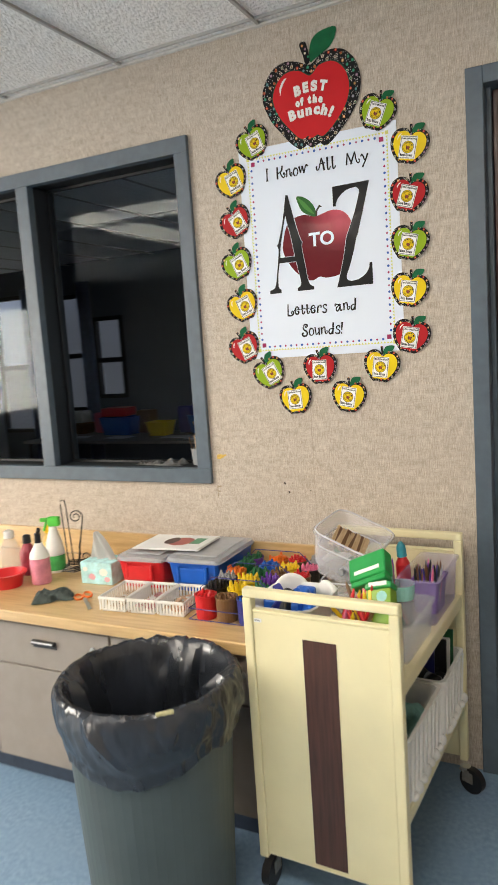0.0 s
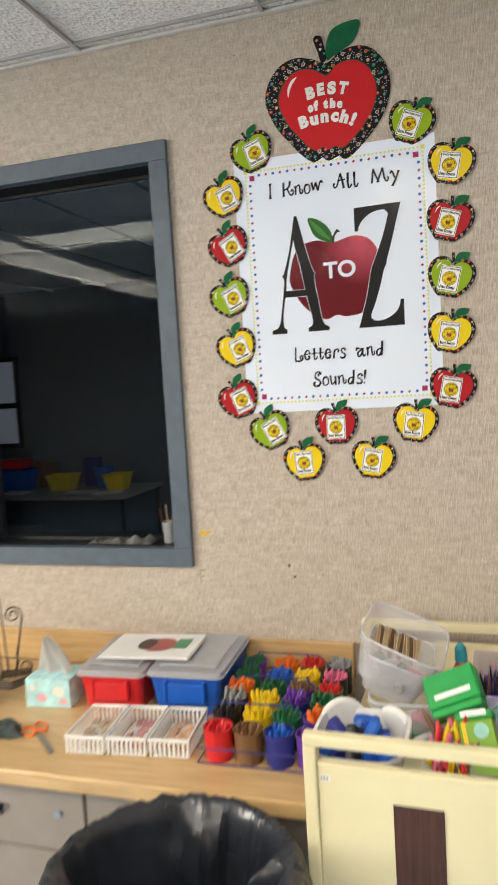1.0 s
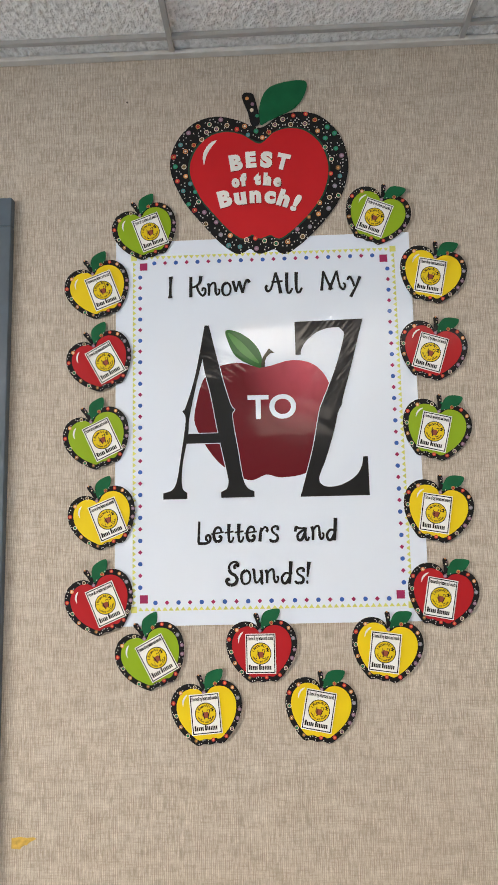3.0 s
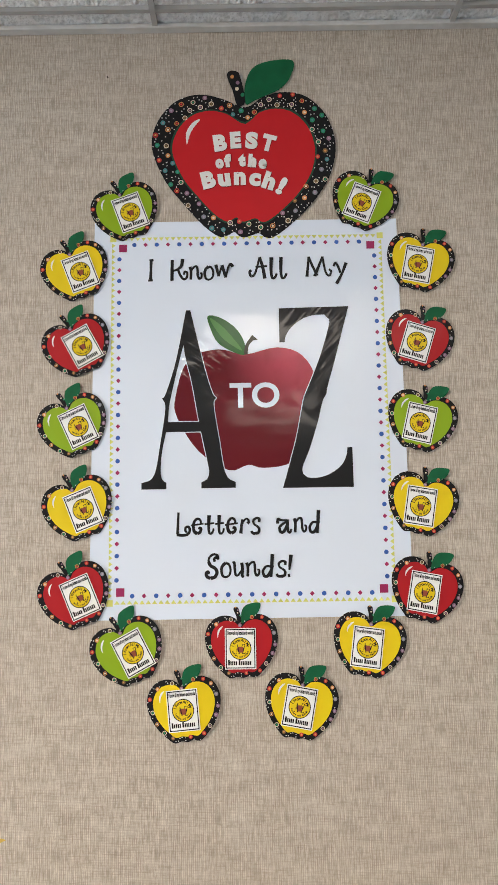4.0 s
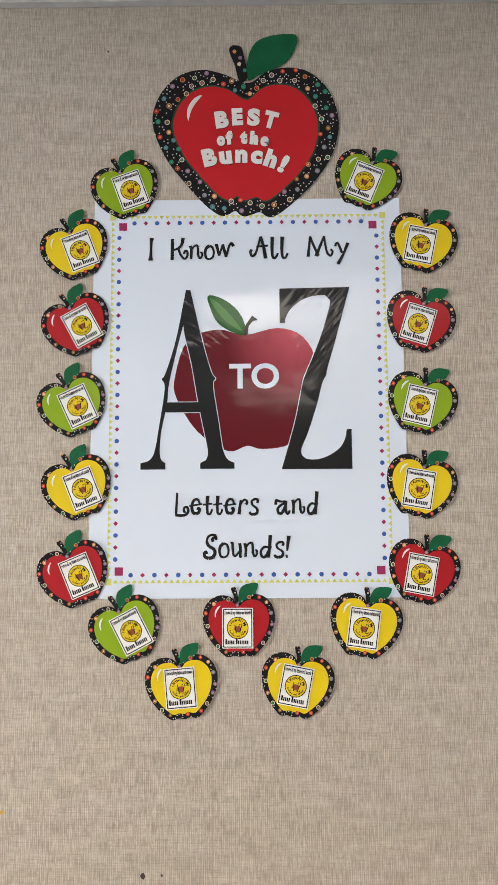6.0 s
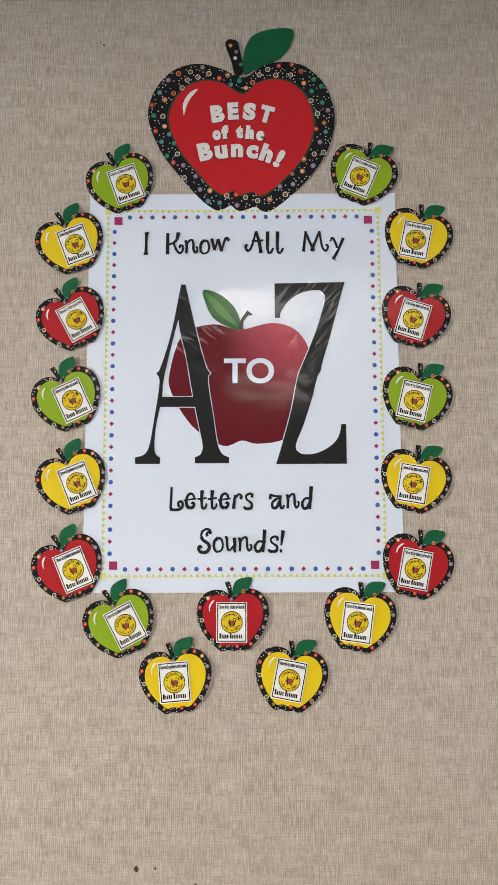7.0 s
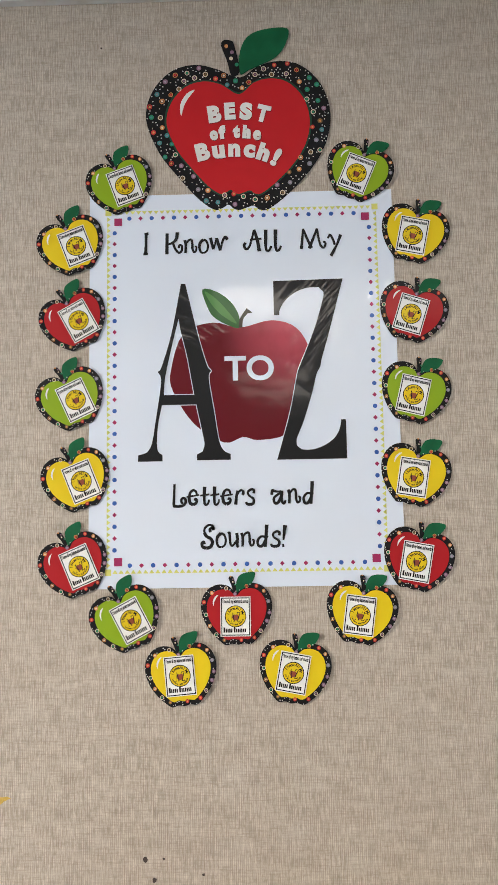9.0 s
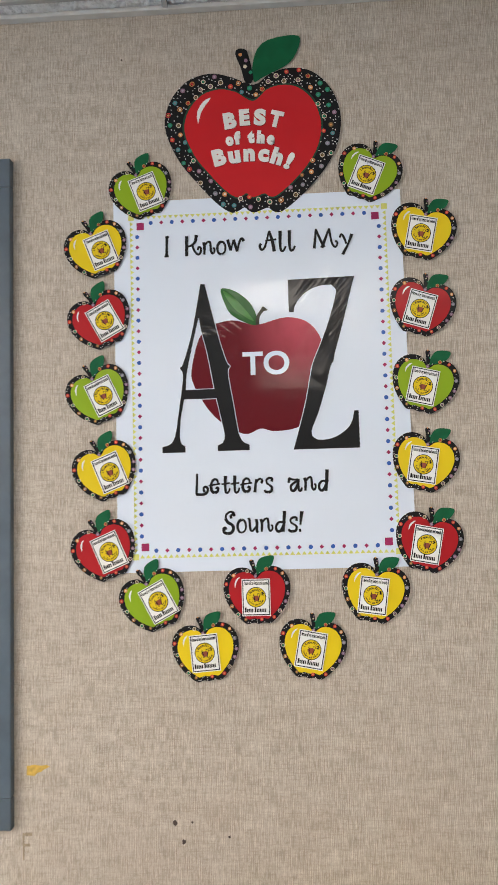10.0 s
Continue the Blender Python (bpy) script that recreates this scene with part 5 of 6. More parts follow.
for k in range(10):
    s = box(-0.032, 0.032, -0.014, 0.014, -0.045, 0.045, 0.008, 2)
    ob = tagged(mesh_ob("foam_block", s, [BLUEP, NAVYP, BLACKP, BLUEP][k % 4]), "blue or black foam piece in a white tub", "foam piece", "foam pieces")
    ob.matrix_world = m @ pose(-0.055 + 0.026 * (k % 5), -0.025 + 0.045 * (k // 5), 0.100 + 0.014 * (k % 3), 25 * math.sin(k * 2.1), 40 * math.sin(k), 30 * k)

# green card boxes, crayons in a tub
def card_box(m, w, d, h, split, body, lid, label, bars_at):
    g = thing("green_box", m, label, "box", "green card boxes")
    part("body", box(-w, w, -d, d, 0, split, 0.003), body, g)
    part("lid", box(-w - 0.003, w + 0.003, -d - 0.003, d + 0.003, split + 0.0005, h, 0.004), lid, g)
    bars = box(-0.72 * w, 0.74 * w, -d - 0.0042, -d - 0.0034, bars_at, bars_at + 0.012)
    part("printing", bars, PAPER, g, "white bar of unreadable print")
    return g


card_box(on_cart(0.303, 0.232, 0.876, -46, -24, 0), 0.058, 0.020, 0.098, 0.018, GREENP, GREENP, "bright green card box leaning on the lime box", 0.036)
g = card_box(on_cart(0.358, 0.158, 0.772, -34, -14, 0), 0.038, 0.022, 0.136, 0.118, LIMEP, GREENP, "lime green card box with a darker green top", 0.126)
part("strip", box(-0.030, -0.021, -0.0235, -0.0222, 0.03, 0.117), YELLOWP, g, "yellow strip")
part("badge", flats([(circle(0.010, 0.095, 0.016, 16), 0)], 0.0226), MINT, g, "round pale badge")
for k in range(30):
    c0 = [REDP, YELLOWP, REDP, BROWNP, REDP, YELLOWP, PINKP][k % 7]
    b = rod((0, 0, -0.055), (0, 0, 0.050), 0.0060, 8)
    rod((0, 0, 0.050), (0, 0, 0.064), 0.0050, 8, b, 0.0015)
    ob = tagged(mesh_ob("crayon", b, c0), "short wax crayon in a loose bright pile", "crayon", "loose crayons")
    ob.matrix_world = on_cart(0.248 + 0.014 * (k % 6) + rnd.uniform(-0.006, 0.006), 0.085 + 0.034 * (k // 6), 0.762 + 0.016 * (k // 6), rnd.uniform(-40, 25), rnd.uniform(-35, 35), 0)
bagm = on_cart(0.30, 0.17, 0.7005)
bag = thing("crayon_tub", bagm, "low clear plastic tub of bright crayons", "tub")
part("body", open_tub(0.15, 0.20, 0.07, 0.012, 0.002, r=0.02), CLEARP, bag)


def pencil(m, col, length=0.175, r=0.0038, tip=True):
    b = rod((0, 0, 0), (0, 0, length - 0.018), r, 6)
    rod((0, 0, length - 0.018), (0, 0, length), r, 6, b, 0.0008)
    ob = tagged(mesh_ob("pencil", b, col), "coloured pencil standing in a container", "pencil", "pencils on the cart")
    ob.matrix_world = m
    return ob


# clear bins on the open side of the cart
for x, y, w, d, h in ((0.385, 0.55, 0.120, 0.29, 0.145), (0.385, 0.255, 0.115, 0.27, 0.105)):
    t = thing("clear_bin", on_cart(x, y, 0.7005), "tall clear plastic bin on the book cart", "bin", "clear bins")
    part("body", open_tub(w, d, h, 0.008, 0.0022, r=0.015), LAVP if h > 0.12 else MILKP, t)
cup = on_cart(0.338, 0.395, 0.7006)
t = thing("mint_cup", cup, "clear cup with a mint card sleeve full of coloured pencils", "cup")
part("body", revolve([(0, 0), (0.034, 0), (0.041, 0.135), (0.038, 0.135), (0.031, 0.004), (0, 0.004)], 20), CLEARP, t)
part("sleeve", revolve([(0.0398, 0.088), (0.0418, 0.133), (0.0426, 0.133), (0.0406, 0.088)], 20), MINT, t, "mint green card sleeve")
pcols = [REDP, BLUEP, YELLOWP, GREYP, PURPLEP, ORANGEP, DGREENP, PINKP, BLACKP, MINT]
for k in range(12):
    a = k * 0.9
    pencil(cup @ pose(0.017 * math.cos(a), 0.017 * math.sin(a), 0.006, 9 * math.sin(a), -9 * math.cos(a) - 11, 0), pcols[k % 10], 0.205)
pur = on_cart(0.385, 0.55, 0.706)
t = thing("purple_caddy", pur, "small purple plastic holder packed with dark pencils", "holder")
part("body", open_tub(0.085, 0.125, 0.105, 0.006, 0.002, r=0.012), PURPLEP, t)
for k in range(40):
    pencil(pur @ pose(-0.031 + 0.0105 * (k % 7), -0.046 + 0.017 * (k // 7), 0.004, rnd.uniform(-9, 9), rnd.uniform(-10, 10), 0),
           [BLACKP, BROWNP, NAVYP, PURPLEP, PINKP, BLACKP, GREYP, BROWNP][k % 8], 0.128 + rnd.uniform(0, 0.03))
gl = thing("glue_bottle", on_cart(0.296, 0.590, 0.7005, 6, -2, 0), "red glue bottle with a blue cap", "bottle")
part("body", revolve([(0, 0), (0.022, 0), (0.024, 0.01), (0.024, 0.14), (0.012, 0.165), (0, 0.165)], 16), REDP, gl)
part("cap", revolve([(0, 0.1655), (0.017, 0.1655), (0.015, 0.20), (0.006, 0.215), (0, 0.215)], 12), mat("teal_plastic", (0.03, 0.30, 0.38), 0.35, vary=0.05), gl)


# ---- things on the worktop ----
def on_top(x, y, lift=0.0005, rx=0, ry=0, rz=0):
    return pose(x - 0.016, y + 0.018, TOP + lift, rx, ry, rz)


def lidded_box(x, y, w, d, h, col, label, rz):
    b = thing("storage_box", on_top(x, y, 0.0005, 0, 0, rz), label, "box", "lidded storage boxes")
    part("body", open_tub(w, d, h, 0.012, 0.0025, r=0.02, rim=0.005), col, b)
    lid = open_tub(w + 0.014, d + 0.014, 0.015, 0.002, 0.003, r=0.024, rim=0.004)
    bmesh.ops.transform(lid, matrix=pose(0, 0, h + 0.016, 180, 0, 0), verts=lid.verts)
    bm_box(lid, -w / 2 + 0.02, w / 2 - 0.02, -d / 2 + 0.03, d / 2 - 0.03, h + 0.0165, h + 0.023, 0.003)
    part("lid", lid, CLOUDP, b, "clouded translucent lid")
    lt = box(-w * 0.27, w * 0.27, -d / 2 - 0.0075, -d / 2 + 0.002, h * 0.30, h * 0.82, 0.004)
    for s in (-1, 1):
        bm_box(lt, s * w * 0.27 - 0.006, s * w * 0.27 + 0.006, -d / 2 - 0.011, -d / 2 + 0.003, h * 0.35, h * 0.9, 0.003)
    part("latch", lt, col, b)
    return b


lidded_box(-0.660, -0.222, 0.200, 0.30, 0.106, REDP, "red plastic storage box with a clouded lid", 3)
lidded_box(-0.427, -0.205, 0.214, 0.31, 0.112, BLUEP, "blue plastic storage box with a clouded lid", 2)

bk = thing("booklet", on_top(-0.578, -0.215, 0.1400, 0, -1, 3), "white printed booklet lying on the storage boxes", "booklet")
for k in range(3):
    part("page", box(-0.146 + 0.003 * k, 0.146 - 0.002 * k, -0.100, 0.100 - 0.002 * k, 0.0022 * k, 0.0022 * k + 0.0018), PAPER, bk)
pic = bmesh.new()
def on_page(pts, slot):
    f = pic.faces.new([pic.verts.new((p[0], p[1], 0.0072 + 0.0004 * slot)) for p in pts])
    f.material_index = slot
on_page([(0.022 + 0.055 * math.cos(a * 0.4), 0.0 + 0.055 * math.sin(a * 0.4)) for a in range(15)], 0)
on_page([(-0.020 + 0.028 * math.cos(a * 0.4), 0.004 + 0.046 * math.sin(a * 0.4)) for a in range(15)], 2)
on_page([(0.07, -0.03), (0.115, -0.03), (0.115, 0.05), (0.07, 0.05)], 1)
part("picture", pic, [mat("dull_red_print", (0.40, 0.12, 0.10), 0.6), mat("dull_green_print", (0.10, 0.28, 0.16), 0.6), mat("dark_brown_print", (0.09, 0.05, 0.045), 0.6)], bk)

# tissue box
tb = thing("tissue_box", on_top(-0.862, -0.325, 0.0005, 0, 0, 4), "pale aqua and pink tissue box with a tissue pulled up", "tissue box")
AQUA = mat("aqua_pink_print", (0.45, 0.74, 0.76), 0.55, vary=0.3, scale=28)
part("carton", box(-0.073, 0.073, -0.058, 0.058, 0, 0.088, 0.002), AQUA, tb)
bl = bmesh.new()
for k, (a, z, r) in enumerate(((-0.02, 0.03, 0.017), (0.035, 0.05, 0.02), (0.05, 0.022, 0.014), (-0.05, 0.06, 0.012))):
    flats([([(a + r * math.cos(q * 0.9), z + 0.8 * r * math.sin(q * 0.9)) for q in range(7)], k % 2)], 0.0585, bl)
part("flower_print", bl, [mat("pink_print", (0.75, 0.38, 0.44), 0.55), mat("pale_print", (0.80, 0.76, 0.70), 0.55)], tb)
tis = bmesh.new()
n = 14
rows = []
for j in range(9):
    v = j / 8
    rows.append([])
    for i in range(n + 1):
        u = i / n - 0.5
        wdt = 0.11 * (1 - v) ** 0.7 + 0.012
        x = u * wdt - 0.025 * v
        y = 0.016 * math.sin(u * 13 + v * 2) * (1 - 0.4 * v)
        rows[-1].append(tis.verts.new((x, y, 0.083 + 0.115 * v)))
for j in range(8):
    for i in range(n):
        tis.faces.new((rows[j][i], rows[j][i + 1], rows[j + 1][i + 1], rows[j + 1][i]))
bmesh.ops.solidify(tis, geom=tis.faces[:], thickness=0.0012)
part("tissue", tis, PAPER, tb, "crumpled white tissue", smooth=True)


# slotted baskets
def slotted_basket(m, fill):
    b = thing("slotted_basket", m, "small white slotted plastic basket with letter tiles", "basket", "white slotted baskets")
    w, d, h = 0.111, 0.185, 0.055
    part("base", box(-w / 2 + 0.008, w / 2 - 0.008, -d / 2 + 0.008, d / 2 - 0.008, 0, 0.010, 0.003), WHITEP, b)
    rim = bmesh.new()
    for q in ((-w / 2, w / 2, -d / 2, -d / 2 + 0.006), (-w / 2, w / 2, d / 2 - 0.006, d / 2), (-w / 2, -w / 2 + 0.006, -d / 2 + 0.006, d / 2 - 0.006), (w / 2 - 0.006, w / 2, -d / 2 + 0.006, d / 2 - 0.006)):
        bm_box(rim, *q, h - 0.011, h, 0.002)
    part("rim", rim, WHITEP, b)
    def slat(x, y, turn=0.0, c={}):
        if "me" not in c:
            ob = part("slat", box(-0.0032, 0.0032, -0.0013, 0.0013, 0.006, h - 0.010, 0.0008), WHITEP, b)
            c["me"] = ob.data
        else:
            ob = new("slat", c["me"])
            ob.parent = b
        ob.matrix_local = pose(x, y, 0, 0, 0, turn)
    for k in range(9):
        x = -w / 2 + 0.006 + (w - 0.012) * k / 8
        for s in (-1, 1):
            slat(x, s * (d / 2 - 0.004))
    for k in range(1, 13):
        y = -d / 2 + 0.006 + (d - 0.012) * k / 13
        for s in (-1, 1):
            slat(s * (w / 2 - 0.004), y, 90)
    r2 = random.Random(len(bpy.data.objects))
    pile = bmesh.new()
    for k in range(26):
        bmesh.ops.create_cube(pile, size=1, matrix=pose(r2.uniform(-0.036, 0.036), r2.uniform(-0.075, 0.075), 0.014 + 0.008 * r2.random(), r2.uniform(-25, 25), r2.uniform(-25, 25), r2.uniform(0, 90)) @ Matrix.Diagonal((0.018, 0.018, 0.005, 1)))
    tagged(mesh_ob("letter_tile", pile, fill), "scattered small card letter tiles in a basket", "letter tiles", kind="stuff").matrix_world = m
    return b


TILEA, TILEB, TILEC = (mat("tile_" + n, c, 0.6, vary=0.35, scale=70) for n, c in (("tan", (0.5, 0.40, 0.30)), ("rose", (0.52, 0.26, 0.26)), ("peach", (0.60, 0.38, 0.26))))
for x, y, r, f in ((-0.609, -0.530, 5, TILEA), (-0.495, -0.519, 5, TILEB), (-0.381, -0.509, 5, TILEC)):
    slotted_basket(on_top(x, y, 0.0005, 0, 0, r), f)


# cups of markers in a wire caddy
def marker_cup(x, y, col, caps, seed):
    m = on_top(x, y, 0.0006)
    c = thing("marker_cup", m, "plastic cup packed with markers of one colour", "cup", "marker cups")
    part("body", revolve([(0, 0), (0.033, 0), (0.0345, 0.003), (0.0365, 0.076), (0.0385, 0.078), (0.0385, 0.082), (0.0345, 0.082), (0.032, 0.004), (0, 0.004)], 24), col, c)
    r2 = random.Random(seed)
    for k in range(16):
        a = 2 * math.pi * k / 11
        rr = 0.020 if k < 11 else 0.009
        lean = r2.uniform(2, 8) if k < 11 else r2.uniform(-10, 10)
        ln = r2.uniform(0.078, 0.096) + (0.006 if -0.5 < y < -0.35 else -0.010 if y < -0.5 else 0.0)
        bd = rod((0, 0, 0), (0, 0, ln * 0.66), 0.0054, 8)
        cp = rod((0, 0, ln * 0.66), (0, 0, ln * 0.92), 0.0060, 8)
        rod((0, 0, ln * 0.92), (0, 0, ln), 0.0052, 8, cp, 0.0036)
        q = pose(rr * math.cos(a), rr * math.sin(a), 0.006, -lean * math.sin(a) + r2.uniform(-2, 2), lean * math.cos(a) + r2.uniform(-2, 2), 0)
        mk = part("marker", bd, [caps, GREYP, BLACKP][k % 3], c)
        mk.matrix_local = q
        part("cap", cp, caps, mk)
    return c


ROWS_OF_CUPS = (
    (-0.560, ((REDP, REDP), (BROWNP, BROWNP), (NAVYP, BLUEP), (PURPLEP, PURPLEP))),
    (-0.475, ((BLACKP, BLACKP), (YELLOWP, YELLOWP), (DGREENP, DGREENP), (PURPLEP, ORANGEP))),
    (-0.390, ((BLACKP, GREYP), (YELLOWP, YELLOWP), (NAVYP, PURPLEP), (DGREENP, DGREENP))),
    (-0.305, ((ORANGEP, ORANGEP), (DGREENP, DGREENP), (PURPLEP, BROWNP), (BROWNP, REDP))),
    (-0.220, ((DGREENP, DGREENP), (BLUEP, BLUEP), (YELLOWP, YELLOWP), (BLACKP, PINKP))),
    (-0.135, ((PURPLEP, DGREENP), (ORANGEP, ORANGEP), (BROWNP, REDP), (BLACKP, GREYP))),
)
sd = 0
for y, cups in ROWS_OF_CUPS:
    for k, (a, b) in enumerate(cups):
        sd += 1
        marker_cup(-0.252 + 0.0795 * k - 0.006 * ((y + 0.56) / 0.1 if k == 0 else 0), y, a, b, sd)
for y0, y1 in ((-0.603, -0.432), (-0.4315, -0.262), (-0.2615, -0.090)):
    w = thing("wire_caddy", on_top(-0.133, 0, 0.0005), "thin dark blue wire caddy round the marker cups", "caddy", "wire caddies")
    fr = bmesh.new()
    for z in (0.005, 0.042):
        tube([(-0.163, y0, z), (0.108, y0, z), (0.108, y1, z), (-0.163, y1, z)], 0.0018, 6, fr, True)
    part("frame", fr, NAVYP, w)
    hd = tube([(-0.163, (y0 + y1) / 2, 0.005), (-0.163, (y0 + y1) / 2, 0.085), (-0.115, (y0 + y1) / 2, 0.125), (0.065, (y0 + y1) / 2, 0.125), (0.108, (y0 + y1) / 2, 0.085), (0.108, (y0 + y1) / 2, 0.005)], 0.0018, 6)
    part("handle", hd, NAVYP, w, "bent wire handle")

# cleaning bottles
sp = thing("spray_bottle", on_top(-1.150, -0.285, 0.0005, 0, 0, 20), "white spray bottle with a bright green trigger head", "bottle")
part("body", revolve([(0, 0), (0.036, 0), (0.040, 0.008), (0.040, 0.085), (0.034, 0.13), (0.022, 0.165), (0.017, 0.185), (0.017, 0.195), (0, 0.195)], 24), WHITEP, sp, smooth=True)
part("label", revolve([(0.0404, 0.012), (0.0406, 0.075)], 24), mat("green_label", (0.06, 0.38, 0.10), 0.45, vary=0.4, scale=22), sp, "green and orange printed label")
hd = box(-0.020, 0.034, -0.014, 0.014, 0.196, 0.238, 0.009, 3)
bm_box(hd, -0.052, -0.0205, -0.008, 0.008, 0.216, 0.233, 0.004, 2)
rod((-0.028, 0, 0.214), (-0.040, 0, 0.178), 0.005, 8, hd)
part("trigger_head", hd, mat("bright_green_plastic", (0.09, 0.55, 0.06), 0.35, vary=0.04), sp, "bright green trigger head")
pk = thing("pump_bottle", on_top(-1.105, -0.425, 0.0005), "pink and white spray bottle with a black nozzle", "bottle")
part("body", revolve([(0, 0), (0.038, 0), (0.040, 0.006), (0.040, 0.105), (0, 0.105)], 24), mat("pink_bottle", (0.66, 0.24, 0.32), 0.35, vary=0.2, scale=24), pk, smooth=False)
part("neck", revolve([(0.040, 0.1055), (0.036, 0.125), (0.022, 0.150), (0.015, 0.165), (0, 0.165)], 24), WHITEP, pk, "white shoulder", smooth=True)
nz = rod((0, 0, 0.166), (0, 0, 0.205), 0.013, 14)
rod((0, 0, 0.200), (0.022, -0.012, 0.226), 0.008, 10, nz)
part("nozzle", nz, BLACKP, pk, "black nozzle")
for x, y, r, h, c0, c1, lab, cat in ((-1.245, -0.345, 0.034, 0.135, mat("dark_red_soap", (0.30, 0.03, 0.05), 0.3, vary=0.35, scale=30), BLACKP, "dark red soap pump bottle with a black top", "bottle"),
                                     (-1.215, -0.245, 0.032, 0.155, mat("yellow_bottle", (0.72, 0.50, 0.16), 0.35, vary=0.4, scale=26), YELLOWP, "pale bottle with a yellow screw cap", "bottle"),
                                     (-1.330, -0.36, 0.040, 0.155, CLEARP, WHITEP, "clear plastic bottle with a white cap", "bottle")):
    b = thing("soap_bottle", on_top(x, y, 0.0005), lab, cat)
    part("body", revolve([(0, 0), (r, 0), (r * 1.05, 0.006), (r * 1.05, h * 0.7), (r * 0.55, h * 0.95), (r * 0.4, h), (0, h)], 22), c0, b, smooth=True)
    part("cap", revolve([(0, h + 0.0005), (r * 0.55, h + 0.0005), (r * 0.5, h + 0.03), (r * 0.2, h + 0.036), (0, h + 0.036)], 16), c1, b)
rb = thing("red_bowl", on_top(-1.215, -0.50, 0.0005), "shallow red plastic bowl with a wide rim", "bowl")
part("body", revolve([(0, 0), (0.055, 0), (0.068, 0.05), (0.078, 0.052), (0.078, 0.057), (0.066, 0.057), (0.052, 0.004), (0, 0.004)], 36), REDP, rb, smooth=False)

# scrolled wire stand
ws = thing("wire_stand", on_top(-1.083, -0.225, 0.0005, 0, 0, 25), "dark bent wire stand with scrolled ends", "stand")
def scroll(cx, cz, r, turns, a0):
    return [(cx + r * (1 - 0.75 * k / 30) * math.cos(a0 + turns * 6.283 * k / 30), 0, cz + r * (1 - 0.75 * k / 30) * math.sin(a0 + turns * 6.283 * k / 30)) for k in range(31)]
part("upright", tube([(-0.040, 0, 0.012), (-0.052, 0, 0.275), (-0.048, 0, 0.300), (-0.034, 0, 0.300), (-0.030, 0, 0.275), (-0.018, 0, 0.012)], 0.0026, 8), BLACKM, ws)
part("scroll", tube([(0.0, 0, 0.012), (0.028, 0, 0.17), (0.036, 0, 0.21)] + scroll(0.008, 0.225, 0.029, 1.6, 0.0), 0.0026, 8), BLACKM, ws)
part("low_scroll", tube([(0.024, 0, 0.145), (0.010, 0, 0.090)] + scroll(0.036, 0.048, 0.027, 1.6, 2.5), 0.0024, 8), BLACKM, ws)
ft = bmesh.new()
for k in range(4):
    tube([(-0.06 + 0.008 * k, -0.05, 0.006 + 0.007 * k), (0.0, -0.075, 0.005 + 0.007 * k), (0.055, -0.03, 0.008 + 0.006 * k), (0.05, 0.03, 0.008 + 0.006 * k), (-0.05, 0.035, 0.006 + 0.007 * k)], 0.0026, 6, ft, True)
part("foot", ft, BLACKM, ws)

# cloth and scissors
cl = bmesh.new()
nn = 26
g = [[cl.verts.new((0, 0, 0)) for i in range(nn + 1)] for j in range(nn + 1)]
for j in range(nn + 1):
    for i in range(nn + 1):
        u, v = i / nn - 0.5, j / nn - 0.5
        w = 1 - 0.55 * math.exp(-((u - 0.12) / 0.10) ** 2)
        hgt = 0.024 + 0.030 * abs(noise.noise(Vector((u * 7, v * 6, 1)))) + 0.010 * noise.noise(Vector((u * 15, v * 15, 4)))
        edge = min(1, 6 * min(0.5 - abs(u), 0.5 - abs(v)))
        g[j][i].co = (u * 0.15 * (1 + 0.15 * noise.noise(Vector((u * 4, v * 4, 9)))), v * 0.085 * w, max(0.002, hgt * edge))
for j in range(nn):
    for i in range(nn):
        cl.faces.new((g[j][i], g[j][i + 1], g[j + 1][i + 1], g[j + 1][i]))
bmesh.ops.solidify(cl, geom=cl.faces[:], thickness=0.0018)
ob = tagged(mesh_ob("cleaning_cloth", cl, CLOTH, smooth=True), "crumpled dark grey-green cleaning cloth", "cloth")
ob.matrix_world = on_top(-0.912, -0.575, 0.001, 0, 0, 38)
sc = thing("scissors", on_top(-0.775, -0.555, 0.0045, 0, 0, -42), "orange-handled scissors lying on the worktop", "scissors")
for s in (-1, 1):
    part("handle", tube([(-0.055 + 0.032 * math.cos(a * 0.628), s * 0.017 + 0.015 * math.sin(a * 0.628), 0.002 * s) for a in range(10)], 0.0042, 8, None, True), ORANGEP, sc, "orange loop handle")
    part("blade", box(-0.022, 0.105, s * 0.002 - 0.004, s * 0.002 + 0.004, 0.001 * s - 0.0008, 0.001 * s + 0.0008), CHROME, sc)


# ---- the dark adjoining room ----
R2_L, R2_R, R2_B = -9.2, 1.8, 4.5
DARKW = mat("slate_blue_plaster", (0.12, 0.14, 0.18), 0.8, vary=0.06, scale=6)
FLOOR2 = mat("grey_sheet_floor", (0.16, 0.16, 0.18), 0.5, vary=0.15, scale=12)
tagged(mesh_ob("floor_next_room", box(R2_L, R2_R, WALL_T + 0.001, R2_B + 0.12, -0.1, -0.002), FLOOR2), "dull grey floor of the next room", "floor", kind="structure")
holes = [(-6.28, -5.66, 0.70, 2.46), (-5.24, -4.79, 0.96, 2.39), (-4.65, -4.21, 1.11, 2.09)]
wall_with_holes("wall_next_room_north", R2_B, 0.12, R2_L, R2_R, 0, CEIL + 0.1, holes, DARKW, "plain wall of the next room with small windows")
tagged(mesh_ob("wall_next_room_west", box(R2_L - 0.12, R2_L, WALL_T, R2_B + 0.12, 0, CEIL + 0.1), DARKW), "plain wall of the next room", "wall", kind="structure")
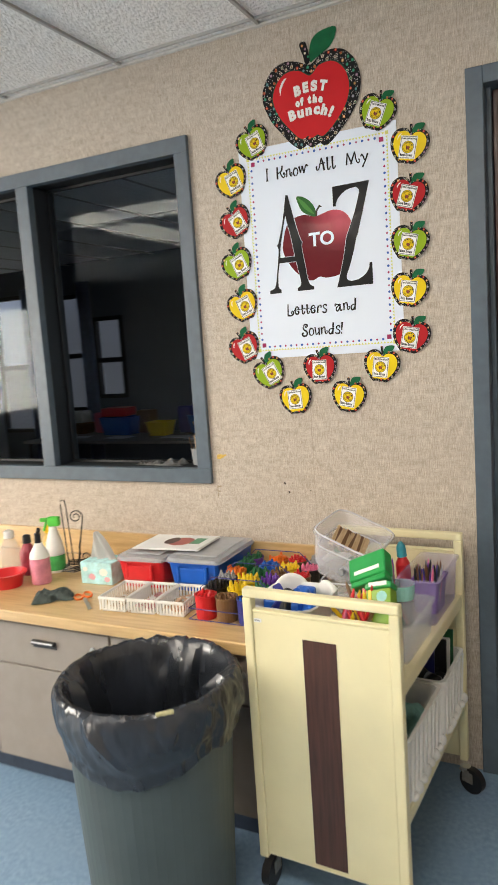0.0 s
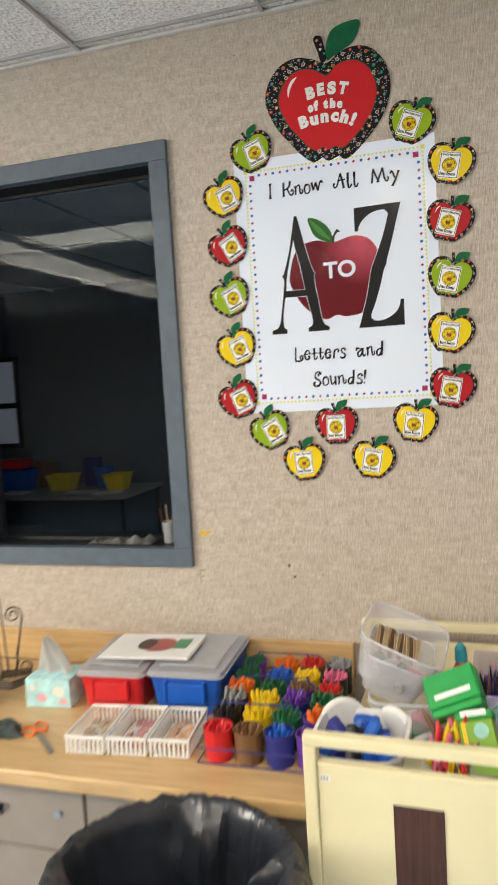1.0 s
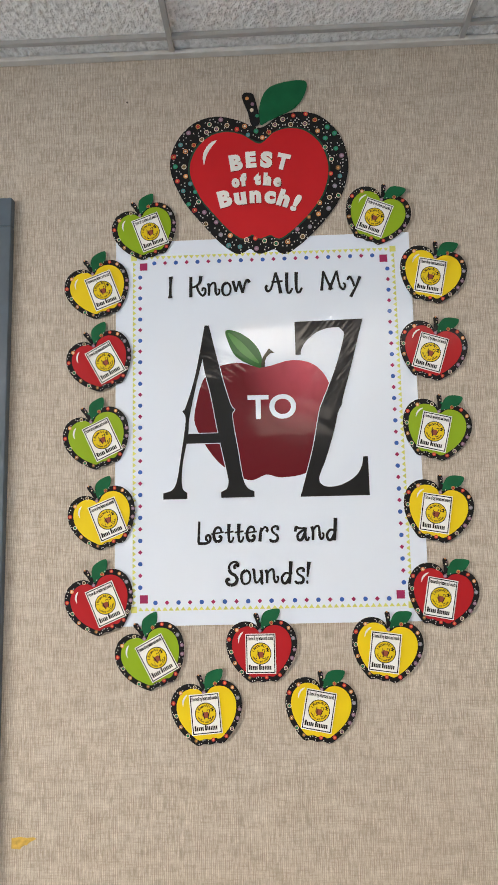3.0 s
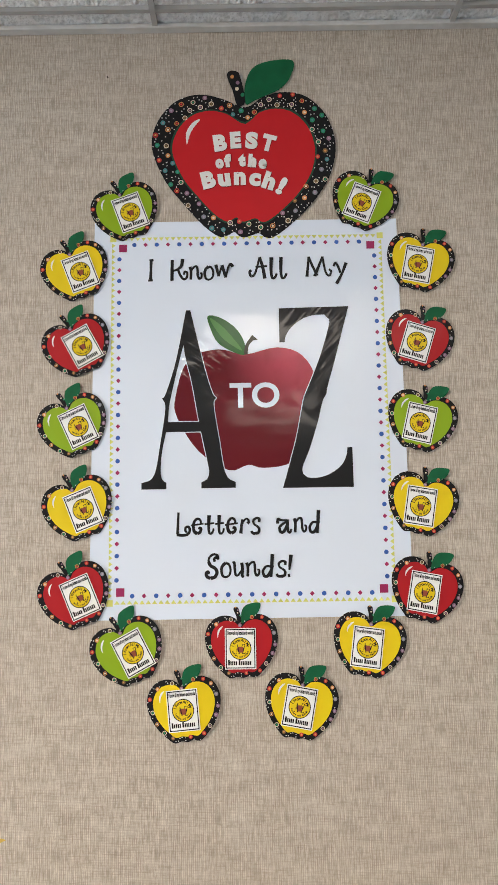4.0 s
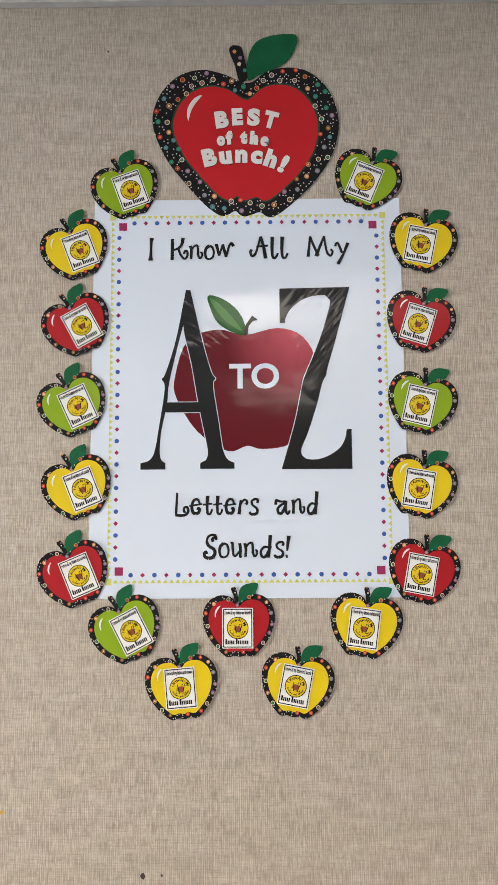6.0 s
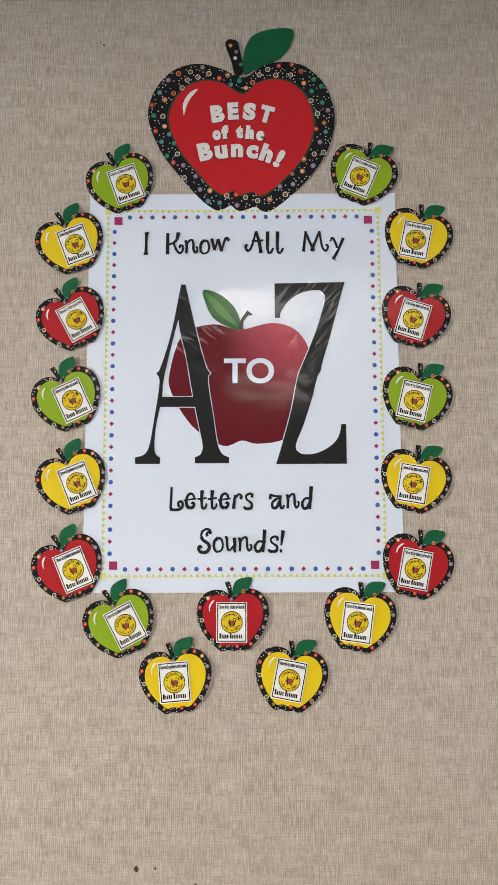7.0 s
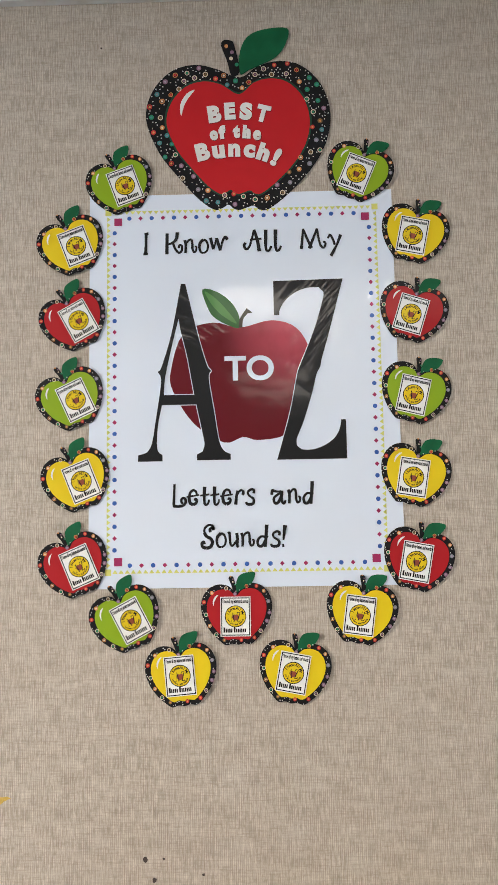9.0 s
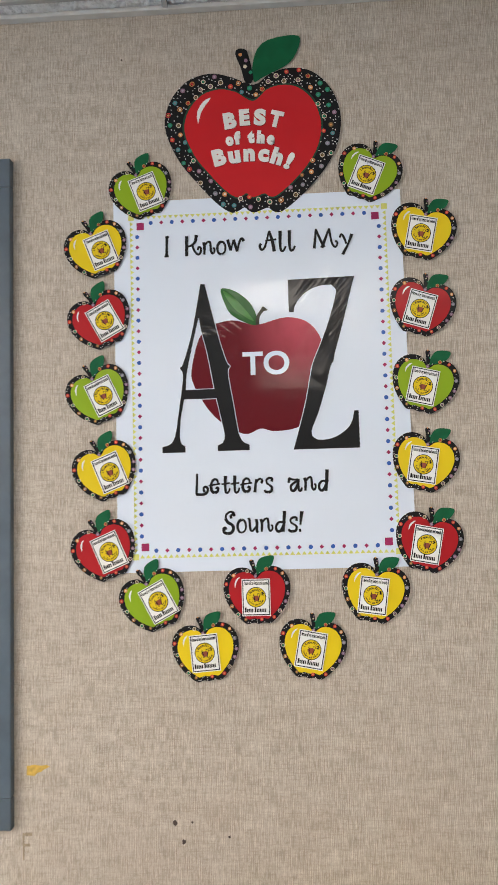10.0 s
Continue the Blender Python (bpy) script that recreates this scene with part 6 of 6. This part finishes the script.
# east wall, out of view, its opening added to hold a lamp
we = bmesh.new()
for y0, y1, z0, z1 in ((WALL_T + 0.02, 1.6, 0, CEIL + 0.1), (3.8, R2_B + 0.12, 0, CEIL + 0.1), (1.6, 3.8, 0, 0.95), (1.6, 3.8, 2.35, CEIL + 0.1)):
    bm_box(we, R2_R, R2_R + 0.12, y0, y1, z0, z1)
# weak bluish fill lamp, added out of view to lift the tables
area_lamp("next_room_fill", pose(R2_R + 0.04, 2.7, 1.65, 0, 90, 0), 1.3, 2.1, 1.15, (0.70, 0.82, 1.0))
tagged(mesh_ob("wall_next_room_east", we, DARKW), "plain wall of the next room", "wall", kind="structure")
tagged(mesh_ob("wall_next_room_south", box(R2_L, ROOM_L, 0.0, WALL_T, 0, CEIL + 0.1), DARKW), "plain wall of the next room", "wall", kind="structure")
b2 = bmesh.new()
xs2 = [R2_L + 0.61 * k for k in range(19)]
for x in xs2[:-1]:
    for k in range(3):
        bm_box(b2, x + 0.012, x + 0.598, 0.16 + 1.22 * k + 0.012, 0.16 + 1.22 * (k + 1) - 0.012, CEIL + 0.004, CEIL + 0.02)
bm_box(b2, R2_L, R2_R, WALL_T, R2_B, CEIL + 0.03, CEIL + 0.09)
n0 = len(b2.faces)
for x in xs2:
    bm_box(b2, x - 0.012, x + 0.012, WALL_T, R2_B, CEIL, CEIL + 0.012)
b2.faces.ensure_lookup_table()
for f in b2.faces[n0:]:
    f.material_index = 1
tagged(mesh_ob("ceiling_next_room", b2, [TILE, GRID]), "tiled ceiling of the dark next room", "ceiling", kind="structure")
OUT = mat("pale_outdoors", (0.78, 0.80, 0.86), 0.8, emit=0.09)
tagged(mesh_ob("backdrop", box(R2_L, -3.4, R2_B + 0.60, R2_B + 0.62, 0, 3.0), OUT), "pale overcast daylight outside", "backdrop", kind="structure")
for k, (a, b, c, d) in enumerate(holes):
    wn = thing("window_next_room", pose(0, 0, 0), "dark-framed window with a pale blind in the next room", "window", "windows of the next room", "structure")
    fr = bmesh.new()
    for q in ((a, b, c, c + 0.05), (a, b, d - 0.05, d), (a, a + 0.05, c + 0.05, d - 0.05), (b - 0.05, b, c + 0.05, d - 0.05), (a + 0.05, b - 0.05, (c + d) / 2 - 0.06, (c + d) / 2 + 0.0)):
        bm_box(fr, q[0], q[1], R2_B - 0.02, R2_B + 0.05, q[2], q[3])
    part("window_frame", fr, BLACKM, wn)
    part("blind", box(a + 0.05, b - 0.05, R2_B + 0.06, R2_B + 0.064, c + 0.05, d - 0.05 if k else (c + d) / 2 - 0.03), mat("pale_blind", (0.62, 0.58, 0.60), 0.8, transmission=0.0, alpha=0.45, vary=0.05), wn)


def plain_table(x0, x1, y0, y1, h, col, label):
    t = thing("work_table", pose(0, 0, 0), label, "table", "tables of the next room")
    part("tabletop", box(x0, x1, y0, y1, h - 0.03, h, 0.004), col, t)
    for x in (x0 + 0.05, x1 - 0.05):
        for y in (y0 + 0.05, y1 - 0.05):
            part("leg", rod((x, y, -0.002), (x, y, h - 0.0305), 0.02, 10), BLACKM, t)
    return t


GREYT = mat("grey_tabletop", (0.30, 0.29, 0.28), 0.5, vary=0.06)
def curtain(x0, x1, z0, z1, label):
    """A hanging curtain in upright folds."""
    bm = bmesh.new()
    n = 60
    rows = [[bm.verts.new((x0 + (x1 - x0) * i / n, R2_B - 0.07 + 0.028 * math.sin(i * 0.85) + 0.010 * math.sin(i * 2.1 + z * 2), z)) for i in range(n + 1)] for z in (z0, (z0 + z1) / 2, z1)]
    for p, q in zip(rows, rows[1:]):
        for i in range(n):
            bm.faces.new((p[i], p[i + 1], q[i + 1], q[i]))
    bmesh.ops.solidify(bm, geom=bm.faces[:], thickness=0.003)
    return tagged(mesh_ob("curtain", bm, DRAPE, smooth=True), label, "curtain", "curtains of the next room")


DRAPE = mat("blue_grey_curtain", (0.30, 0.37, 0.55), 0.9, vary=0.15, scale=20)
for x0, x1 in ((-6.75, -6.22), (-5.70, -5.28), (-4.80, -4.62)):
    curtain(x0, x1, 0.12, 2.52, "dark blue-grey curtain hanging beside a window")


plain_table(-5.0, -2.55, 3.50, 4.38, 0.72, GREYT, "long grey work table in the dark room")
for x, y, w, d, h, c0, lab in ((-3.44, 3.98, 0.27, 0.24, 0.15, YELLOWP, "yellow plastic bin on a dark table"), (-4.05, 4.10, 0.44, 0.30, 0.20, BLUEP, "blue plastic bin on a dark table"),
                               (-3.07, 4.14, 0.16, 0.18, 0.20, BLUEP, "blue plastic bin on a dark table"), (-2.83, 3.95, 0.22, 0.24, 0.15, YELLOWP, "yellow plastic bin on a dark table"),
                               (-4.75, 4.20, 0.34, 0.26, 0.12, BROWNP, "brown plastic bin on a dark table")):
    t = thing("plastic_bin", pose(x, y, 0.7205), lab, "bin", "bins of the next room")
    part("body", open_tub(w, d, h, 0.03, 0.004, r=0.03), c0, t)
for x, y, r in ((-4.45, 3.80, 12), (-3.85, 3.78, -8), (-3.15, 3.80, 5), (-2.85, 3.76, 30)):
    ob = tagged(mesh_ob("paper_sheet", box(-0.14, 0.14, -0.10, 0.10, 0, 0.004), PAPER), "white paper sheets on a dark table", "paper", "papers of the next room")
    ob.matrix_world = pose(x, y, 0.7205, 0, 0, r)
for x, y, z, w, d, h, c0 in ((-4.10, 4.12, 0.925, 0.34, 0.24, 0.10, REDP), (-3.78, 4.22, 0.7205, 0.20, 0.16, 0.26, BROWNP), (-4.78, 4.22, 0.845, 0.26, 0.2, 0.14, PAPER), (-3.22, 4.18, 0.7205, 0.16, 0.14, 0.30, NAVYP), (-4.45, 4.25, 0.7205, 0.12, 0.16, 0.24, PINKP)):
    ob = tagged(mesh_ob("supply_pack", box(-w / 2, w / 2, -d / 2, d / 2, 0, h, 0.02, 2), c0), "soft pack of school supplies on a dark table", "pack", "packs of the next room")
    ob.matrix_world = pose(x, y, z, 0, 0, 10 * math.sin(9 * x))
sh = thing("low_shelf", pose(-3.45, 2.55, 0), "low dark shelf unit with pale trays", "shelf")
part("body", box(-0.75, 0.55, -0.18, 0.18, 0.0, 0.62, 0.004), mat("dark_brown_board", (0.06, 0.04, 0.03), 0.5, vary=0.15), sh)
for i in range(3):
    for j in range(2):
        part("tray", box(-0.70 + 0.42 * i, -0.34 + 0.42 * i, -0.20, -0.181, 0.28 + 0.16 * j, 0.31 + 0.16 * j, 0.003), GREYP, sh)
LEDGEP = mat("shaded_grey_paper", (0.22, 0.22, 0.22), 0.8, vary=0.25, scale=30, bump=0.5, bump_scale=40)
# ledge in the shaded enamel, so its top stays dim by colour
ld = tagged(mesh_ob("window_ledge", box(-1.9, -0.45, WALL_T + 0.018, 0.52, 1.02, 1.05, 0.004), INNERF), "ledge under the window in the next room, coloured dark for shade", "ledge", kind="structure")
cp = thing("brush_cup", pose(-0.634, 0.083, WIN_B + FACE + 0.0005), "pale grey cup holding brushes on the window sill", "cup")
part("body", revolve([(0, 0), (0.022, 0), (0.028, 0.072), (0.0255, 0.072), (0.020, 0.004), (0, 0.004)], 20), GREYP, cp)
for k in range(3):
    part("brush", rod((0.008 * k - 0.010, 0, 0.006), (0.024 * k - 0.038, 0.004 * k, 0.118 + 0.010 * (k % 2)), 0.0022, 6), TANW if k % 2 else BROWNP, cp)
def crumpled_paper(x, y, w, d, h, seed):
    """A loose crumpled sheet: sharp hills, its rim lying on the sill."""
    bm, n = bmesh.new(), 16
    g = [[bm.verts.new((0, 0, 0)) for i in range(n + 1)] for j in range(n + 1)]
    for j in range(n + 1):
        for i in range(n + 1):
            u, v = i / n - 0.5, j / n - 0.5
            edge = min(1.0, 5 * min(0.5 - abs(u), 0.5 - abs(v)))
            g[j][i].co = (u * w, v * d, 0.001 + h * (0.35 * edge + 0.5 * noise.noise(Vector((u * 3.2, v * 2.2, seed))) * edge))
    for j in range(n):
        for i in range(n):
            bm.faces.new((g[j][i], g[j][i + 1], g[j + 1][i + 1], g[j + 1][i]))
    bmesh.ops.solidify(bm, geom=bm.faces[:], thickness=0.0008)
    ob = tagged(mesh_ob("crumpled_paper", bm, LEDGEP), "crumpled pale paper lying on the window sill", "paper", "papers on the sill")
    ob.matrix_world = pose(x, y, WIN_B + FACE + 0.0012)


for q in ((-0.745, 0.066, 0.11, 0.068, 0.048, 2), (-0.840, 0.068, 0.085, 0.070, 0.036, 5), (-0.905, 0.066, 0.055, 0.060, 0.026, 9)):
    crumpled_paper(*q)
